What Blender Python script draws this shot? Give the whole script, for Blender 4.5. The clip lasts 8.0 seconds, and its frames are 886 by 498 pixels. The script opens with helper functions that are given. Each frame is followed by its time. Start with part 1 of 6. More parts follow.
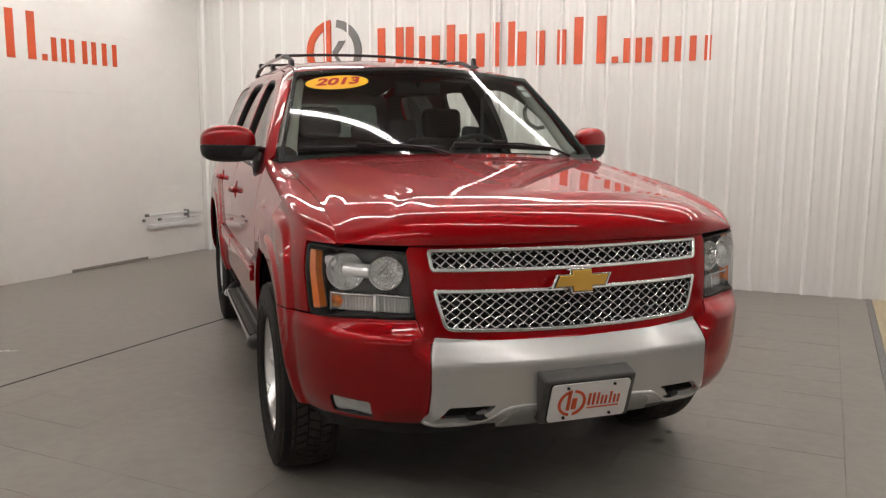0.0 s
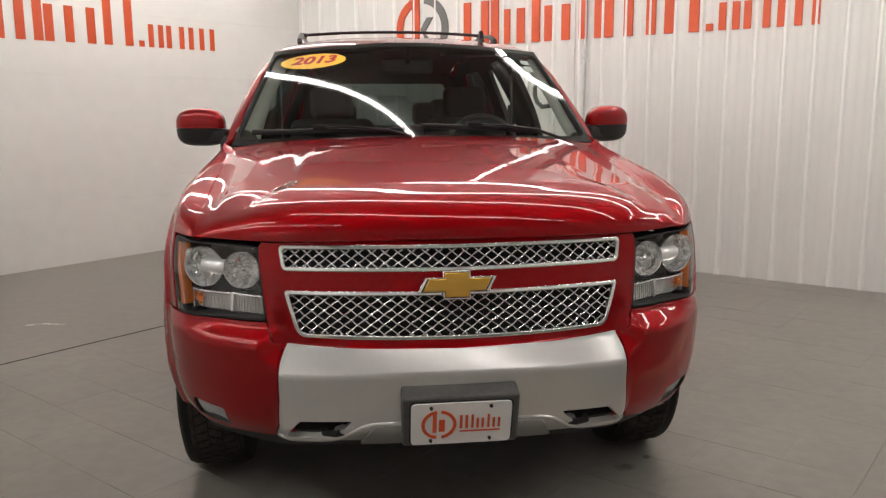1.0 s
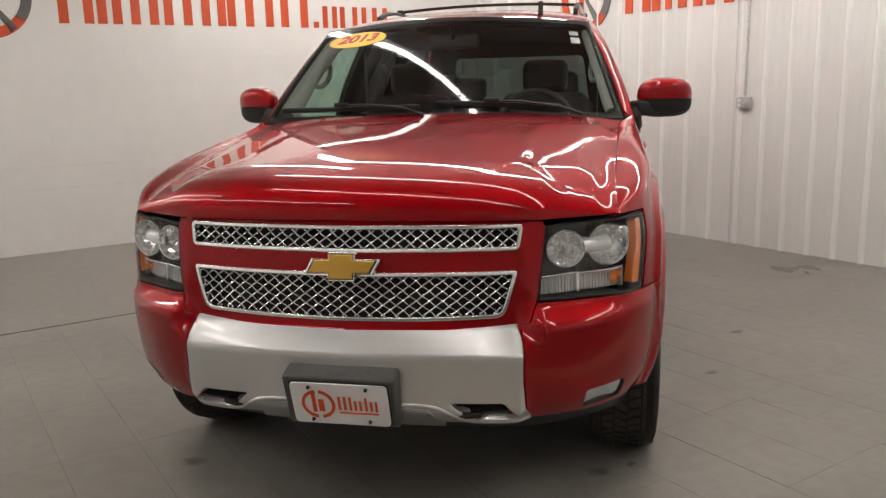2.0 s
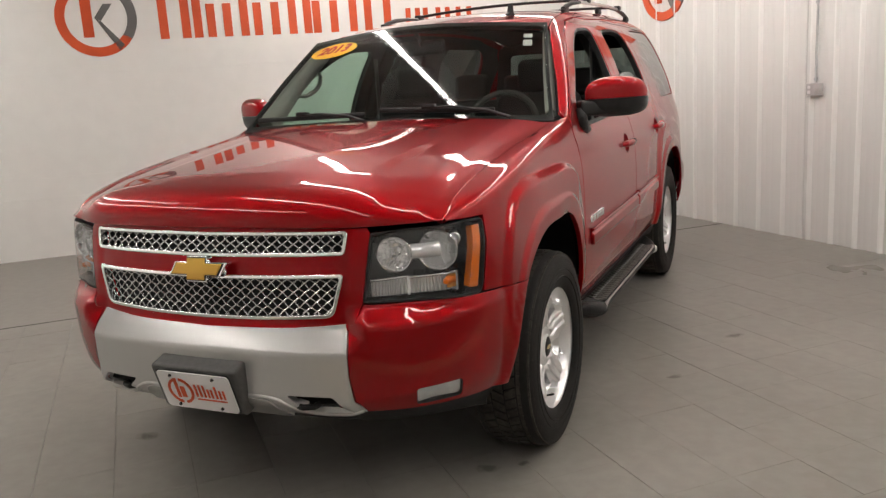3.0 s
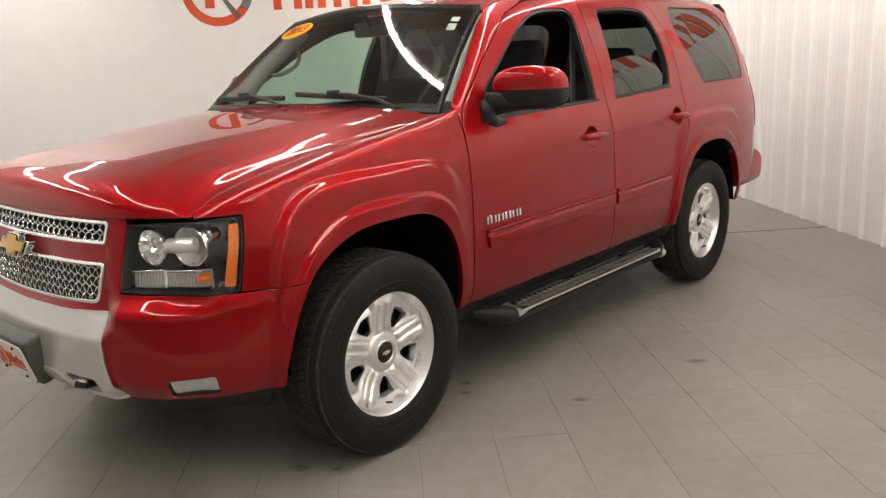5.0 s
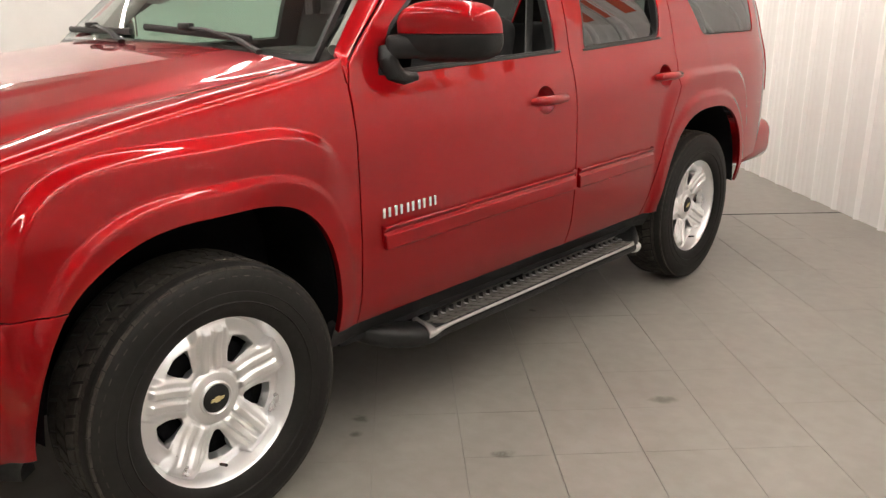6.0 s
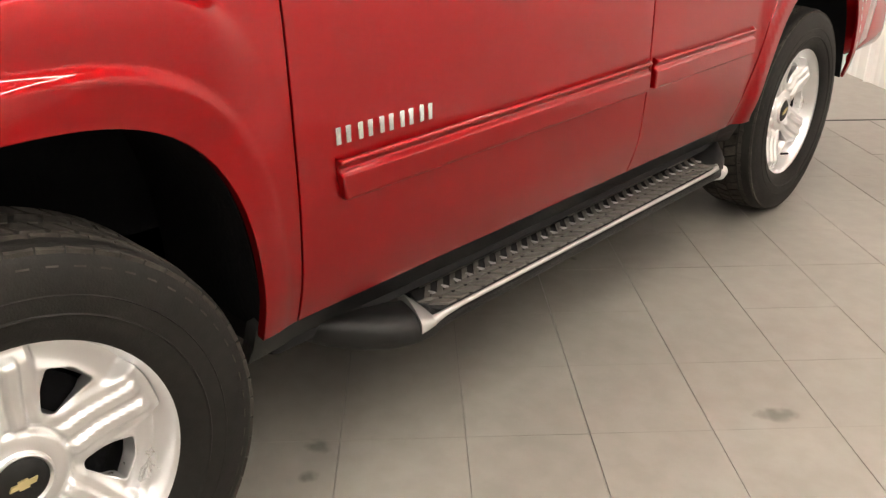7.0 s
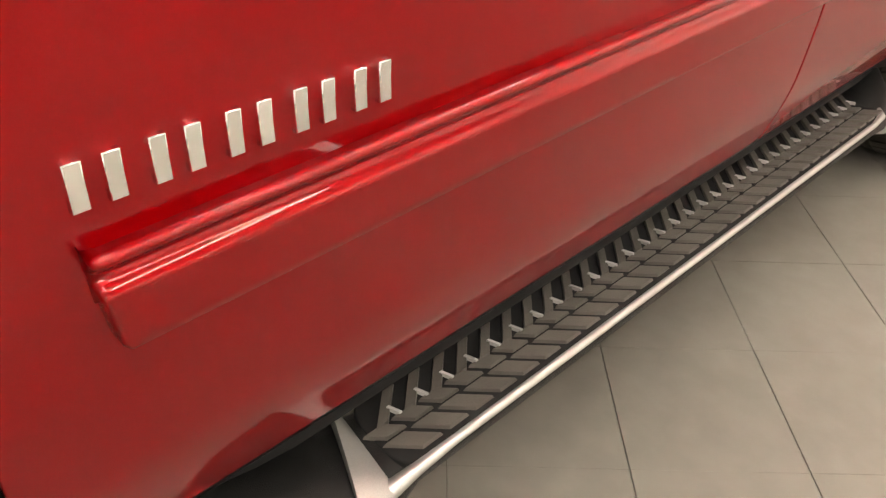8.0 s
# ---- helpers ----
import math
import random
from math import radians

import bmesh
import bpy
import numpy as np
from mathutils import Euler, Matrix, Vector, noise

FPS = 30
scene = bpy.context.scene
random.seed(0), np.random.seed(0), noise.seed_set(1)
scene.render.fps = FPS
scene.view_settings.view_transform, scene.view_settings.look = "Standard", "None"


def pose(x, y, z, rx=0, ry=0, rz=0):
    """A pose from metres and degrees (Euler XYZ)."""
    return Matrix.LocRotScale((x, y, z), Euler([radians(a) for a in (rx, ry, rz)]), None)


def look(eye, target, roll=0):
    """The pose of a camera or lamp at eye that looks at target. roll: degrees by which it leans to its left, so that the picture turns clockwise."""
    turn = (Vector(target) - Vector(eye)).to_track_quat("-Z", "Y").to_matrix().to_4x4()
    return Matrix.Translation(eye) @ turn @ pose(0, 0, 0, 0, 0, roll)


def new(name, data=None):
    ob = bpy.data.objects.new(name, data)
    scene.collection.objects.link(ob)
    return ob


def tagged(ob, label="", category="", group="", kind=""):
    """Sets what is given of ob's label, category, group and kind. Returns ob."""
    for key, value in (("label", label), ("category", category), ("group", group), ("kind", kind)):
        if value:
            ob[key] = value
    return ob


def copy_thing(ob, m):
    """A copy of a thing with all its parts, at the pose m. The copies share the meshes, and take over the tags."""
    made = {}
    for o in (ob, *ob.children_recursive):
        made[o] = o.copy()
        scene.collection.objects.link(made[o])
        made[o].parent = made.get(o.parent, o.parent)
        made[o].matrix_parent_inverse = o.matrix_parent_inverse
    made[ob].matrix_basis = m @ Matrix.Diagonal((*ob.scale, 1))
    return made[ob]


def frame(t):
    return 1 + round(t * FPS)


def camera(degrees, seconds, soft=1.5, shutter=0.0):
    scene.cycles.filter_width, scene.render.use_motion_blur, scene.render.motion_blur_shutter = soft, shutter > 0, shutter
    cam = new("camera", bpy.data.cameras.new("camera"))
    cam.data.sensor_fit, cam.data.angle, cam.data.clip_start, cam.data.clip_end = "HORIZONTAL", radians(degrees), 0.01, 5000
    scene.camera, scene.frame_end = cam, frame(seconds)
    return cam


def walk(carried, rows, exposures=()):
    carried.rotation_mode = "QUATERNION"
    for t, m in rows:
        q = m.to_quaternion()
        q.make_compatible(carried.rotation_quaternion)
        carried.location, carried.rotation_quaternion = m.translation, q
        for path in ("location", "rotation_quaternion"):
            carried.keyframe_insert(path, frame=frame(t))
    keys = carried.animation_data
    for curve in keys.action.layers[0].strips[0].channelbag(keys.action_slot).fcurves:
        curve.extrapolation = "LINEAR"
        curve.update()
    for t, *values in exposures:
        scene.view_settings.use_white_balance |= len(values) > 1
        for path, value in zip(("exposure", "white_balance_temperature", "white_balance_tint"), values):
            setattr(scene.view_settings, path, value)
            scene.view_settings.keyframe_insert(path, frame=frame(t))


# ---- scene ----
cam = camera(57.3, 8.0, 1.35)
PATH = [
    (0, (-1.404, -3.431, 1.43), (-0.74, -1.566, 1.145), 0.3),
    (0.5, (-0.888, -3.469, 1.424), (-0.38, -1.559, 1.12), 0.3),
    (1, (-0.327, -3.348, 1.443), (-0.097, -1.39, 1.105), -0.4),
    (1.5, (0.262, -3.3, 1.453), (0.163, -1.337, 1.086), -1.0),
    (1.7, (0.475, -3.271, 1.437), (0.249, -1.32, 1.06), -1.0),
    (2.8, (1.675, -3.12, 1.506), (0.911, -1.319, 1.09), -3.6),
    (3, (1.888, -3.045, 1.484), (1.066, -1.267, 1.082), -3.7),
    (3.5, (2.399, -2.91, 1.503), (1.438, -1.199, 1.115), -3.5),
    (4, (2.85, -2.809, 1.536), (1.766, -1.175, 1.145), -3.3),
    (4.2, (2.964, -2.707, 1.516), (1.832, -1.104, 1.125), -3.3),
    (5.3, (3.102, -1.801, 1.505), (1.775, -0.388, 1.012), -2.1),
    (5.5, (2.989, -1.606, 1.5), (1.668, -0.199, 0.975), -1.3),
    (6, (2.762, -1.094, 1.463), (1.483, 0.326, 0.874), -0.2),
    (6.5, (2.469, -0.658, 1.354), (1.214, 0.719, 0.628), 0.2),
    (7, (2.066, -0.275, 1.233), (0.819, 1.053, 0.407), -0.3),
    (7.5, (1.692, 0.106, 1.151), (0.433, 1.359, 0.232), 1.2),
    (8, (1.392, 0.487, 1.062), (0.257, 1.672, -0.082), 2.4),
]
EXPOSURES = [(0, 0.0, 6400, 10), (1.5, 0.02, 6400, 10), (3.0, 0.18, 6450, 10), (3.5, 0.22, 6450, 10), (5.5, 0.68, 6600, 10), (6.5, 1.0, 6700, 10), (7.0, 1.3, 6850, 10), (7.5, 1.6, 7000, 10), (8.0, 1.45, 7200, 10)]
walk(cam, [(t, look(eye, target, roll)) for t, eye, target, roll in PATH], EXPOSURES)

# ---- world, lamps and exposure ----
world = bpy.data.worlds.new("world")
world.use_nodes = True
scene.world = world
world.node_tree.nodes["Background"].inputs[0].default_value = (1.0, 0.93, 0.86, 1)
world.node_tree.nodes["Background"].inputs[1].default_value = 0.02
TUBE_POWER = 24.0


# ---- materials ----
def mat(name, color, rough=0.5, metal=0.0, **more):
    m = bpy.data.materials.new(name)
    m.use_nodes = True
    b = m.node_tree.nodes["Principled BSDF"]
    b.inputs["Base Color"].default_value = (*color, 1)
    b.inputs["Roughness"].default_value = rough
    b.inputs["Metallic"].default_value = metal
    for key, value in more.items():
        b.inputs[key.replace("_", " ")].default_value = value
    return m


def nodes_of(m):
    return m.node_tree.nodes, m.node_tree.links, m.node_tree.nodes["Principled BSDF"]


def grain(m, color_a, color_b, scale, detail=6.0, bump=0.0, bump_scale=None, rough=None, coords="Object", stretch=(1, 1, 1), second=None):
    """Two scales of noise in the colour, fine relief and uneven roughness."""
    n, l, b = nodes_of(m)
    mp = n.new("ShaderNodeMapping")
    mp.inputs["Scale"].default_value = stretch
    if coords == "World":
        l.new(n.new("ShaderNodeNewGeometry").outputs["Position"], mp.inputs["Vector"])
    else:
        l.new(n.new("ShaderNodeTexCoord").outputs[coords], mp.inputs["Vector"])
    big = n.new("ShaderNodeTexNoise")
    big.inputs["Scale"].default_value = scale
    big.inputs["Detail"].default_value = detail
    l.new(mp.outputs[0], big.inputs["Vector"])
    ramp = n.new("ShaderNodeValToRGB")
    ramp.color_ramp.elements[0].position, ramp.color_ramp.elements[1].position = 0.3, 0.72
    ramp.color_ramp.elements[0].color, ramp.color_ramp.elements[1].color = (*color_a, 1), (*color_b, 1)
    l.new(big.outputs["Fac"], ramp.inputs[0])
    out = ramp.outputs[0]
    if second:
        fine = n.new("ShaderNodeTexNoise")
        fine.inputs["Scale"].default_value = second[0]
        fine.inputs["Detail"].default_value = 3
        l.new(mp.outputs[0], fine.inputs["Vector"])
        mr = n.new("ShaderNodeMapRange")
        mr.inputs[1].default_value, mr.inputs[2].default_value = 0.35, 0.65
        mr.inputs[3].default_value, mr.inputs[4].default_value = 1 - second[1], 1 + second[1]
        l.new(fine.outputs["Fac"], mr.inputs[0])
        mul = n.new("ShaderNodeMixRGB")
        mul.blend_type = "MULTIPLY"
        mul.inputs[0].default_value = 1
        l.new(out, mul.inputs[1])
        l.new(mr.outputs[0], mul.inputs[2])
        out = mul.outputs[0]
    l.new(out, b.inputs["Base Color"])
    if rough:
        mr = n.new("ShaderNodeMapRange")
        mr.inputs[3].default_value, mr.inputs[4].default_value = rough
        l.new(big.outputs["Fac"], mr.inputs[0])
        l.new(mr.outputs[0], b.inputs["Roughness"])
    if bump:
        fine = n.new("ShaderNodeTexNoise")
        fine.inputs["Scale"].default_value = bump_scale or scale * 10
        fine.inputs["Detail"].default_value = 4
        l.new(mp.outputs[0], fine.inputs["Vector"])
        bp = n.new("ShaderNodeBump")
        bp.inputs["Strength"].default_value = bump
        bp.inputs["Distance"].default_value = 0.004
        l.new(fine.outputs["Fac"], bp.inputs["Height"])
        l.new(bp.outputs[0], b.inputs["Normal"])
    return m


RED = mat("red_metallic_paint", (0.38, 0.001, 0.0042), 0.48, 0.82, Coat_Weight=1.0, Coat_Roughness=0.0, Coat_IOR=1.43, Specular_IOR_Level=0.0)
grain(RED, (0.315, 0.0008, 0.0036), (0.345, 0.001, 0.004), 900, 2)
SILVER = grain(mat("silver_paint", (0.55, 0.547, 0.54), 0.32, 0.66, Coat_Weight=0.6, Coat_Roughness=0.08), (0.53, 0.527, 0.522), (0.61, 0.607, 0.60), 700, 2)
GUNMETAL = grain(mat("grey_plastic", (0.17, 0.17, 0.17), 0.5), (0.15, 0.15, 0.15), (0.2, 0.2, 0.195), 60, bump=0.15, bump_scale=900)
# Darker copy of the silver: shade on the downward-facing panel is put into the colour.
SHADESILVER = grain(mat("shaded_silver_paint", (0.34, 0.335, 0.325), 0.4, 0.4, Coat_Weight=0.3, Coat_Roughness=0.2), (0.31, 0.305, 0.297), (0.37, 0.365, 0.355), 300, 2)
HOLDER = grain(mat("dark_grey_plastic", (0.07, 0.069, 0.067), 0.5), (0.06, 0.059, 0.057), (0.085, 0.083, 0.08), 60, bump=0.15, bump_scale=900)
BLACK = grain(mat("black_plastic", (0.01, 0.01, 0.01), 0.42, Specular_IOR_Level=0.35), (0.006, 0.006, 0.006), (0.013, 0.013, 0.0135), 30, bump=0.25, bump_scale=700)
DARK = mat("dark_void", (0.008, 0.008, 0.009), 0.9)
LINER = grain(mat("wheel_liner", (0.02, 0.02, 0.021), 0.85, Specular_IOR_Level=0.15), (0.004, 0.004, 0.005), (0.009, 0.009, 0.010), 9, bump=0.4, bump_scale=80)
DUSTY = grain(mat("dusty_rubber", (0.03, 0.026, 0.022), 0.85, Specular_IOR_Level=0.25), (0.026, 0.023, 0.020), (0.064, 0.057, 0.049), 9, bump=0.2, bump_scale=260, second=(50, 0.2))
RUBBER = grain(mat("tyre_rubber", (0.02, 0.019, 0.018), 0.72, Specular_IOR_Level=0.28), (0.006, 0.0055, 0.005), (0.0145, 0.0128, 0.0112), 7, bump=0.2, bump_scale=260, rough=(0.5, 0.75), second=(60, 0.15))
CHROME = mat("chrome", (0.92, 0.92, 0.925), 0.1, 1.0)
ALLOY = grain(mat("polished_alloy", (0.82, 0.82, 0.83), 0.22, 0.9), (0.84, 0.84, 0.85), (0.92, 0.92, 0.93), 6, rough=(0.24, 0.34))
STEEL = grain(mat("galvanised_steel", (0.55, 0.55, 0.55), 0.45, 0.35), (0.45, 0.45, 0.45), (0.62, 0.62, 0.62), 14)
GOLD = mat("gold_badge", (0.72, 0.42, 0.07), 0.28, 0.75, Coat_Weight=0.7, Coat_Roughness=0.05)
PALEGOLD = mat("pale_gold_mark", (0.75, 0.62, 0.32), 0.3, 0.6)
WHITE = mat("white_plate", (0.82, 0.82, 0.82), 0.35, Coat_Weight=0.5)
ORANGE = grain(mat("orange_vinyl", (0.66, 0.085, 0.018), 0.4), (0.62, 0.078, 0.016), (0.70, 0.092, 0.02), 5)
GREYVINYL = grain(mat("grey_vinyl", (0.15, 0.145, 0.14), 0.42), (0.14, 0.135, 0.13), (0.17, 0.165, 0.16), 5)
YELLOW = mat("yellow_sticker", (0.85, 0.48, 0.01), 0.4)
REDINK = mat("red_ink", (0.45, 0.01, 0.005), 0.4)
AMBER = mat("amber_lens", (0.75, 0.17, 0.01), 0.2, Coat_Weight=1.0)
CLOTH = grain(mat("dark_cloth", (0.02, 0.02, 0.021), 0.9), (0.014, 0.014, 0.015), (0.028, 0.027, 0.027), 14, bump=0.3, bump_scale=500)
DASH = grain(mat("dashboard_vinyl", (0.045, 0.043, 0.04), 0.65), (0.035, 0.034, 0.032), (0.06, 0.057, 0.052), 10, bump=0.2, bump_scale=500)
TRIM = grain(mat("pillar_plastic", (0.34, 0.33, 0.30), 0.7), (0.31, 0.30, 0.275), (0.36, 0.35, 0.32), 12, bump=0.1, bump_scale=600)
LINING = grain(mat("headliner", (0.04, 0.038, 0.036), 0.9), (0.032, 0.03, 0.028), (0.05, 0.047, 0.044), 12)
TAIL = mat("tail_lens", (0.3, 0.01, 0.01), 0.15, Coat_Weight=1.0)
WALLPAINT = grain(mat("white_wall_paint", (0.87, 0.855, 0.83), 0.55), (0.85, 0.835, 0.81), (0.89, 0.88, 0.855), 0.9, bump=0.25, bump_scale=24, rough=(0.45, 0.65), second=(7, 0.012))
# Panel paint made paler: the extra light the ribs catch is put into the colour.
LITRIB = grain(mat("lit_white_rib", (0.88, 0.87, 0.85), 0.34), (0.87, 0.86, 0.84), (0.90, 0.89, 0.87), 1.3, rough=(0.28, 0.4), stretch=(1, 1, 0.25), bump=0.06, bump_scale=9)
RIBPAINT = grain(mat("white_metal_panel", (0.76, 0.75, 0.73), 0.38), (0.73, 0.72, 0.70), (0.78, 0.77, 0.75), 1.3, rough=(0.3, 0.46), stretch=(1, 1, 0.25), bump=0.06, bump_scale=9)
FLOORPAINT = grain(mat("grey_floor_paint", (0.25, 0.234, 0.21), 0.36, Specular_IOR_Level=0.16), (0.222, 0.207, 0.185), (0.292, 0.273, 0.247), 1.1, bump=0.12, bump_scale=22, rough=(0.2, 0.44), second=(14, 0.045), coords="World")
JOINT = grain(mat("dark_joint", (0.12, 0.108, 0.093), 0.9), (0.06, 0.054, 0.046), (0.20, 0.183, 0.16), 1.3)


def stain_paint():
    """A dark smudge that thins out unevenly towards its rim."""
    m = mat("floor_stain", (0.05, 0.046, 0.04), 0.5)
    n, l, b = nodes_of(m)
    tc = n.new("ShaderNodeTexCoord")
    ball = n.new("ShaderNodeTexGradient")
    ball.gradient_type = "SPHERICAL"
    l.new(tc.outputs["Object"], ball.inputs["Vector"])
    cloud = n.new("ShaderNodeTexNoise")
    cloud.inputs["Detail"].default_value = 4
    l.new(n.new("ShaderNodeNewGeometry").outputs["Position"], cloud.inputs["Vector"])
    cloud.inputs["Scale"].default_value = 34
    add = n.new("ShaderNodeMath")
    add.operation = "MULTIPLY"
    l.new(ball.outputs["Fac"], add.inputs[0])
    l.new(cloud.outputs["Fac"], add.inputs[1])
    ramp = n.new("ShaderNodeMapRange")
    ramp.inputs[1].default_value, ramp.inputs[2].default_value = 0.12, 0.36
    ramp.inputs[3].default_value, ramp.inputs[4].default_value = 0.0, 0.38
    l.new(add.outputs[0], ramp.inputs[0])
    mx = n.new("ShaderNodeMixShader")
    l.new(ramp.outputs[0], mx.inputs[0])
    l.new(n.new("ShaderNodeBsdfTransparent").outputs[0], mx.inputs[1])
    l.new(b.outputs[0], mx.inputs[2])
    l.new(mx.outputs[0], n["Material Output"].inputs["Surface"])
    return m


STAIN = stain_paint()
CEIL = grain(mat("grey_ceiling", (0.5, 0.49, 0.475), 0.75), (0.47, 0.46, 0.445), (0.53, 0.52, 0.505), 1.2)
CONCRETE = grain(mat("bare_concrete", (0.13, 0.125, 0.115), 0.6), (0.11, 0.105, 0.097), (0.16, 0.153, 0.14), 1.7, bump=0.2, bump_scale=30, second=(20, 0.08), coords="World")
TIMBER = grain(mat("pale_yellow_paint", (0.52, 0.42, 0.28), 0.5), (0.47, 0.38, 0.24), (0.57, 0.47, 0.32), 3, stretch=(1, 8, 1))


def glow(name, color, strength):
    m = bpy.data.materials.new(name)
    m.use_nodes = True
    n, l, b = nodes_of(m)
    b.inputs["Base Color"].default_value = (0.8, 0.8, 0.8, 1)
    b.inputs["Emission Color"].default_value = (*color, 1)
    b.inputs["Emission Strength"].default_value = strength
    return m


TUBE = glow("lit_tube", (1.0, 0.943, 0.876), TUBE_POWER)


def glass(name, tint, ior=1.7, rough=0.0):
    """Thin pane: tinted see-through with a mirror sheen that grows at grazing angles."""
    m = bpy.data.materials.new(name)
    m.use_nodes = True
    n, l = m.node_tree.nodes, m.node_tree.links
    n.remove(n["Principled BSDF"])
    tr = n.new("ShaderNodeBsdfTransparent")
    tr.inputs[0].default_value = (*tint, 1)
    gl = n.new("ShaderNodeBsdfGlossy")
    gl.inputs["Roughness"].default_value = rough
    lw = n.new("ShaderNodeLayerWeight")
    lw.inputs["Blend"].default_value = 0.5
    po = n.new("ShaderNodeMath")
    po.operation = "POWER"
    po.inputs[1].default_value = 4.5
    l.new(lw.outputs["Facing"], po.inputs[0])
    fr = n.new("ShaderNodeMapRange")
    base = ((ior - 1) / (ior + 1)) ** 2
    fr.inputs[3].default_value, fr.inputs[4].default_value = base, 0.95
    l.new(po.outputs[0], fr.inputs[0])
    mx = n.new("ShaderNodeMixShader")
    l.new(fr.outputs[0], mx.inputs[0])
    l.new(tr.outputs[0], mx.inputs[1])
    l.new(gl.outputs[0], mx.inputs[2])
    l.new(mx.outputs[0], n["Material Output"].inputs["Surface"])
    return m


CLEAR = glass("windscreen_glass", (0.62, 0.70, 0.66))
SIDEGLASS = glass("side_glass", (0.58, 0.80, 0.69))
PRIVACY = glass("privacy_glass", (0.05, 0.055, 0.055), 1.9)
REARGLASS = glass("rear_glass", (0.10, 0.125, 0.115))
FACET = grain(mat("lamp_facets", (0.95, 0.95, 0.95), 0.12, 0.6), (0.88, 0.88, 0.88), (1.0, 1.0, 1.0), 70, bump=0.6, bump_scale=40)
PADGREY = grain(mat("step_pad_rubber", (0.10, 0.09, 0.082), 0.4), (0.085, 0.077, 0.07), (0.12, 0.11, 0.10), 12, bump=0.2, bump_scale=400)
HOUSING = grain(mat("smoked_housing", (0.03, 0.03, 0.031), 0.12, Coat_Weight=0.6, Coat_Roughness=0.03), (0.018, 0.018, 0.0185), (0.04, 0.04, 0.041), 20)
LENS = glass("lamp_lens", (0.95, 0.96, 0.97), 1.62)
CUT = grain(mat("cut_reflector", (0.95, 0.95, 0.95), 0.05, 0.85), (0.92, 0.92, 0.92), (0.98, 0.98, 0.98), 12, 2.0)
# Amber colour that imitates the bulb mirrored in the ribbed reflector.
BULBSHEEN = grain(mat("amber_bulb_sheen", (0.9, 0.35, 0.06), 0.2, 0.2, Coat_Weight=1.0), (0.6, 0.16, 0.02), (0.95, 0.45, 0.10), 60, 1.0, bump=0.8, bump_scale=120)
RIBCUT = mat("ribbed_reflector", (0.95, 0.94, 0.92), 0.1, 0.7)


def ribbed(m, scale, strength):
    """Fine upright ribs pressed into a surface."""
    n, l, b = nodes_of(m)
    wave = n.new("ShaderNodeTexWave")
    wave.inputs["Scale"].default_value = scale
    wave.inputs["Distortion"].default_value = 0.6
    l.new(n.new("ShaderNodeTexCoord").outputs["Object"], wave.inputs["Vector"])
    bp = n.new("ShaderNodeBump")
    bp.inputs["Strength"].default_value = strength
    bp.inputs["Distance"].default_value = 0.004
    l.new(wave.outputs["Fac"], bp.inputs["Height"])
    l.new(bp.outputs[0], b.inputs["Normal"])
    return m


ribbed(RIBCUT, 34, 1.0)
WIRE = grain(mat("satin_chrome", (0.75, 0.75, 0.76), 0.22, 0.8), (0.70, 0.70, 0.71), (0.82, 0.82, 0.83), 40)
FOGCUT = grain(mat("fog_reflector", (0.95, 0.95, 0.95), 0.10, 0.55), (0.80, 0.80, 0.81), (0.96, 0.96, 0.96), 30, 1.0, bump=0.7, bump_scale=28)
BOWL = mat("lamp_reflector", (0.85, 0.85, 0.86), 0.12, 1.0)


# ---- helpers ----
def link(name, bm, material, parent=None, label="", smooth=True):
    me = bpy.data.meshes.new(name)
    bm.to_mesh(me)
    bm.free()
    me.materials.append(material)
    if smooth:
        me.polygons.foreach_set("use_smooth", [True] * len(me.polygons))
        me.set_sharp_from_angle(angle=radians(38))
    ob = new(name, me)
    ob.parent = parent
    if label:
        ob["label"] = label
    return ob


def part(name, bm, material, parent, label="", smooth=True):
    return link(name, bm, material, parent, label, smooth)


def empty(name, label, category, m=Matrix(), group="", kind=""):
    ob = new(name)
    ob.empty_display_size = 0.1
    ob.matrix_basis = m
    return tagged(ob, label, category, group, kind)


def box(bm, x0, x1, y0, y1, z0, z1, bevel=0.0, segments=2, m=None):
    made = bmesh.ops.create_cube(bm, size=1)["verts"]
    for v in made:
        v.co = Vector(((x0 + x1) / 2 + v.co.x * (x1 - x0), (y0 + y1) / 2 + v.co.y * (y1 - y0), (z0 + z1) / 2 + v.co.z * (z1 - z0)))
    if bevel:
        edges = list({e for v in made for e in v.link_edges})
        made = bmesh.ops.bevel(bm, geom=edges, offset=bevel, segments=segments, affect="EDGES", profile=0.5)["verts"]
    if m:
        bmesh.ops.transform(bm, matrix=m, verts=list({v for v in made}))
    return bm


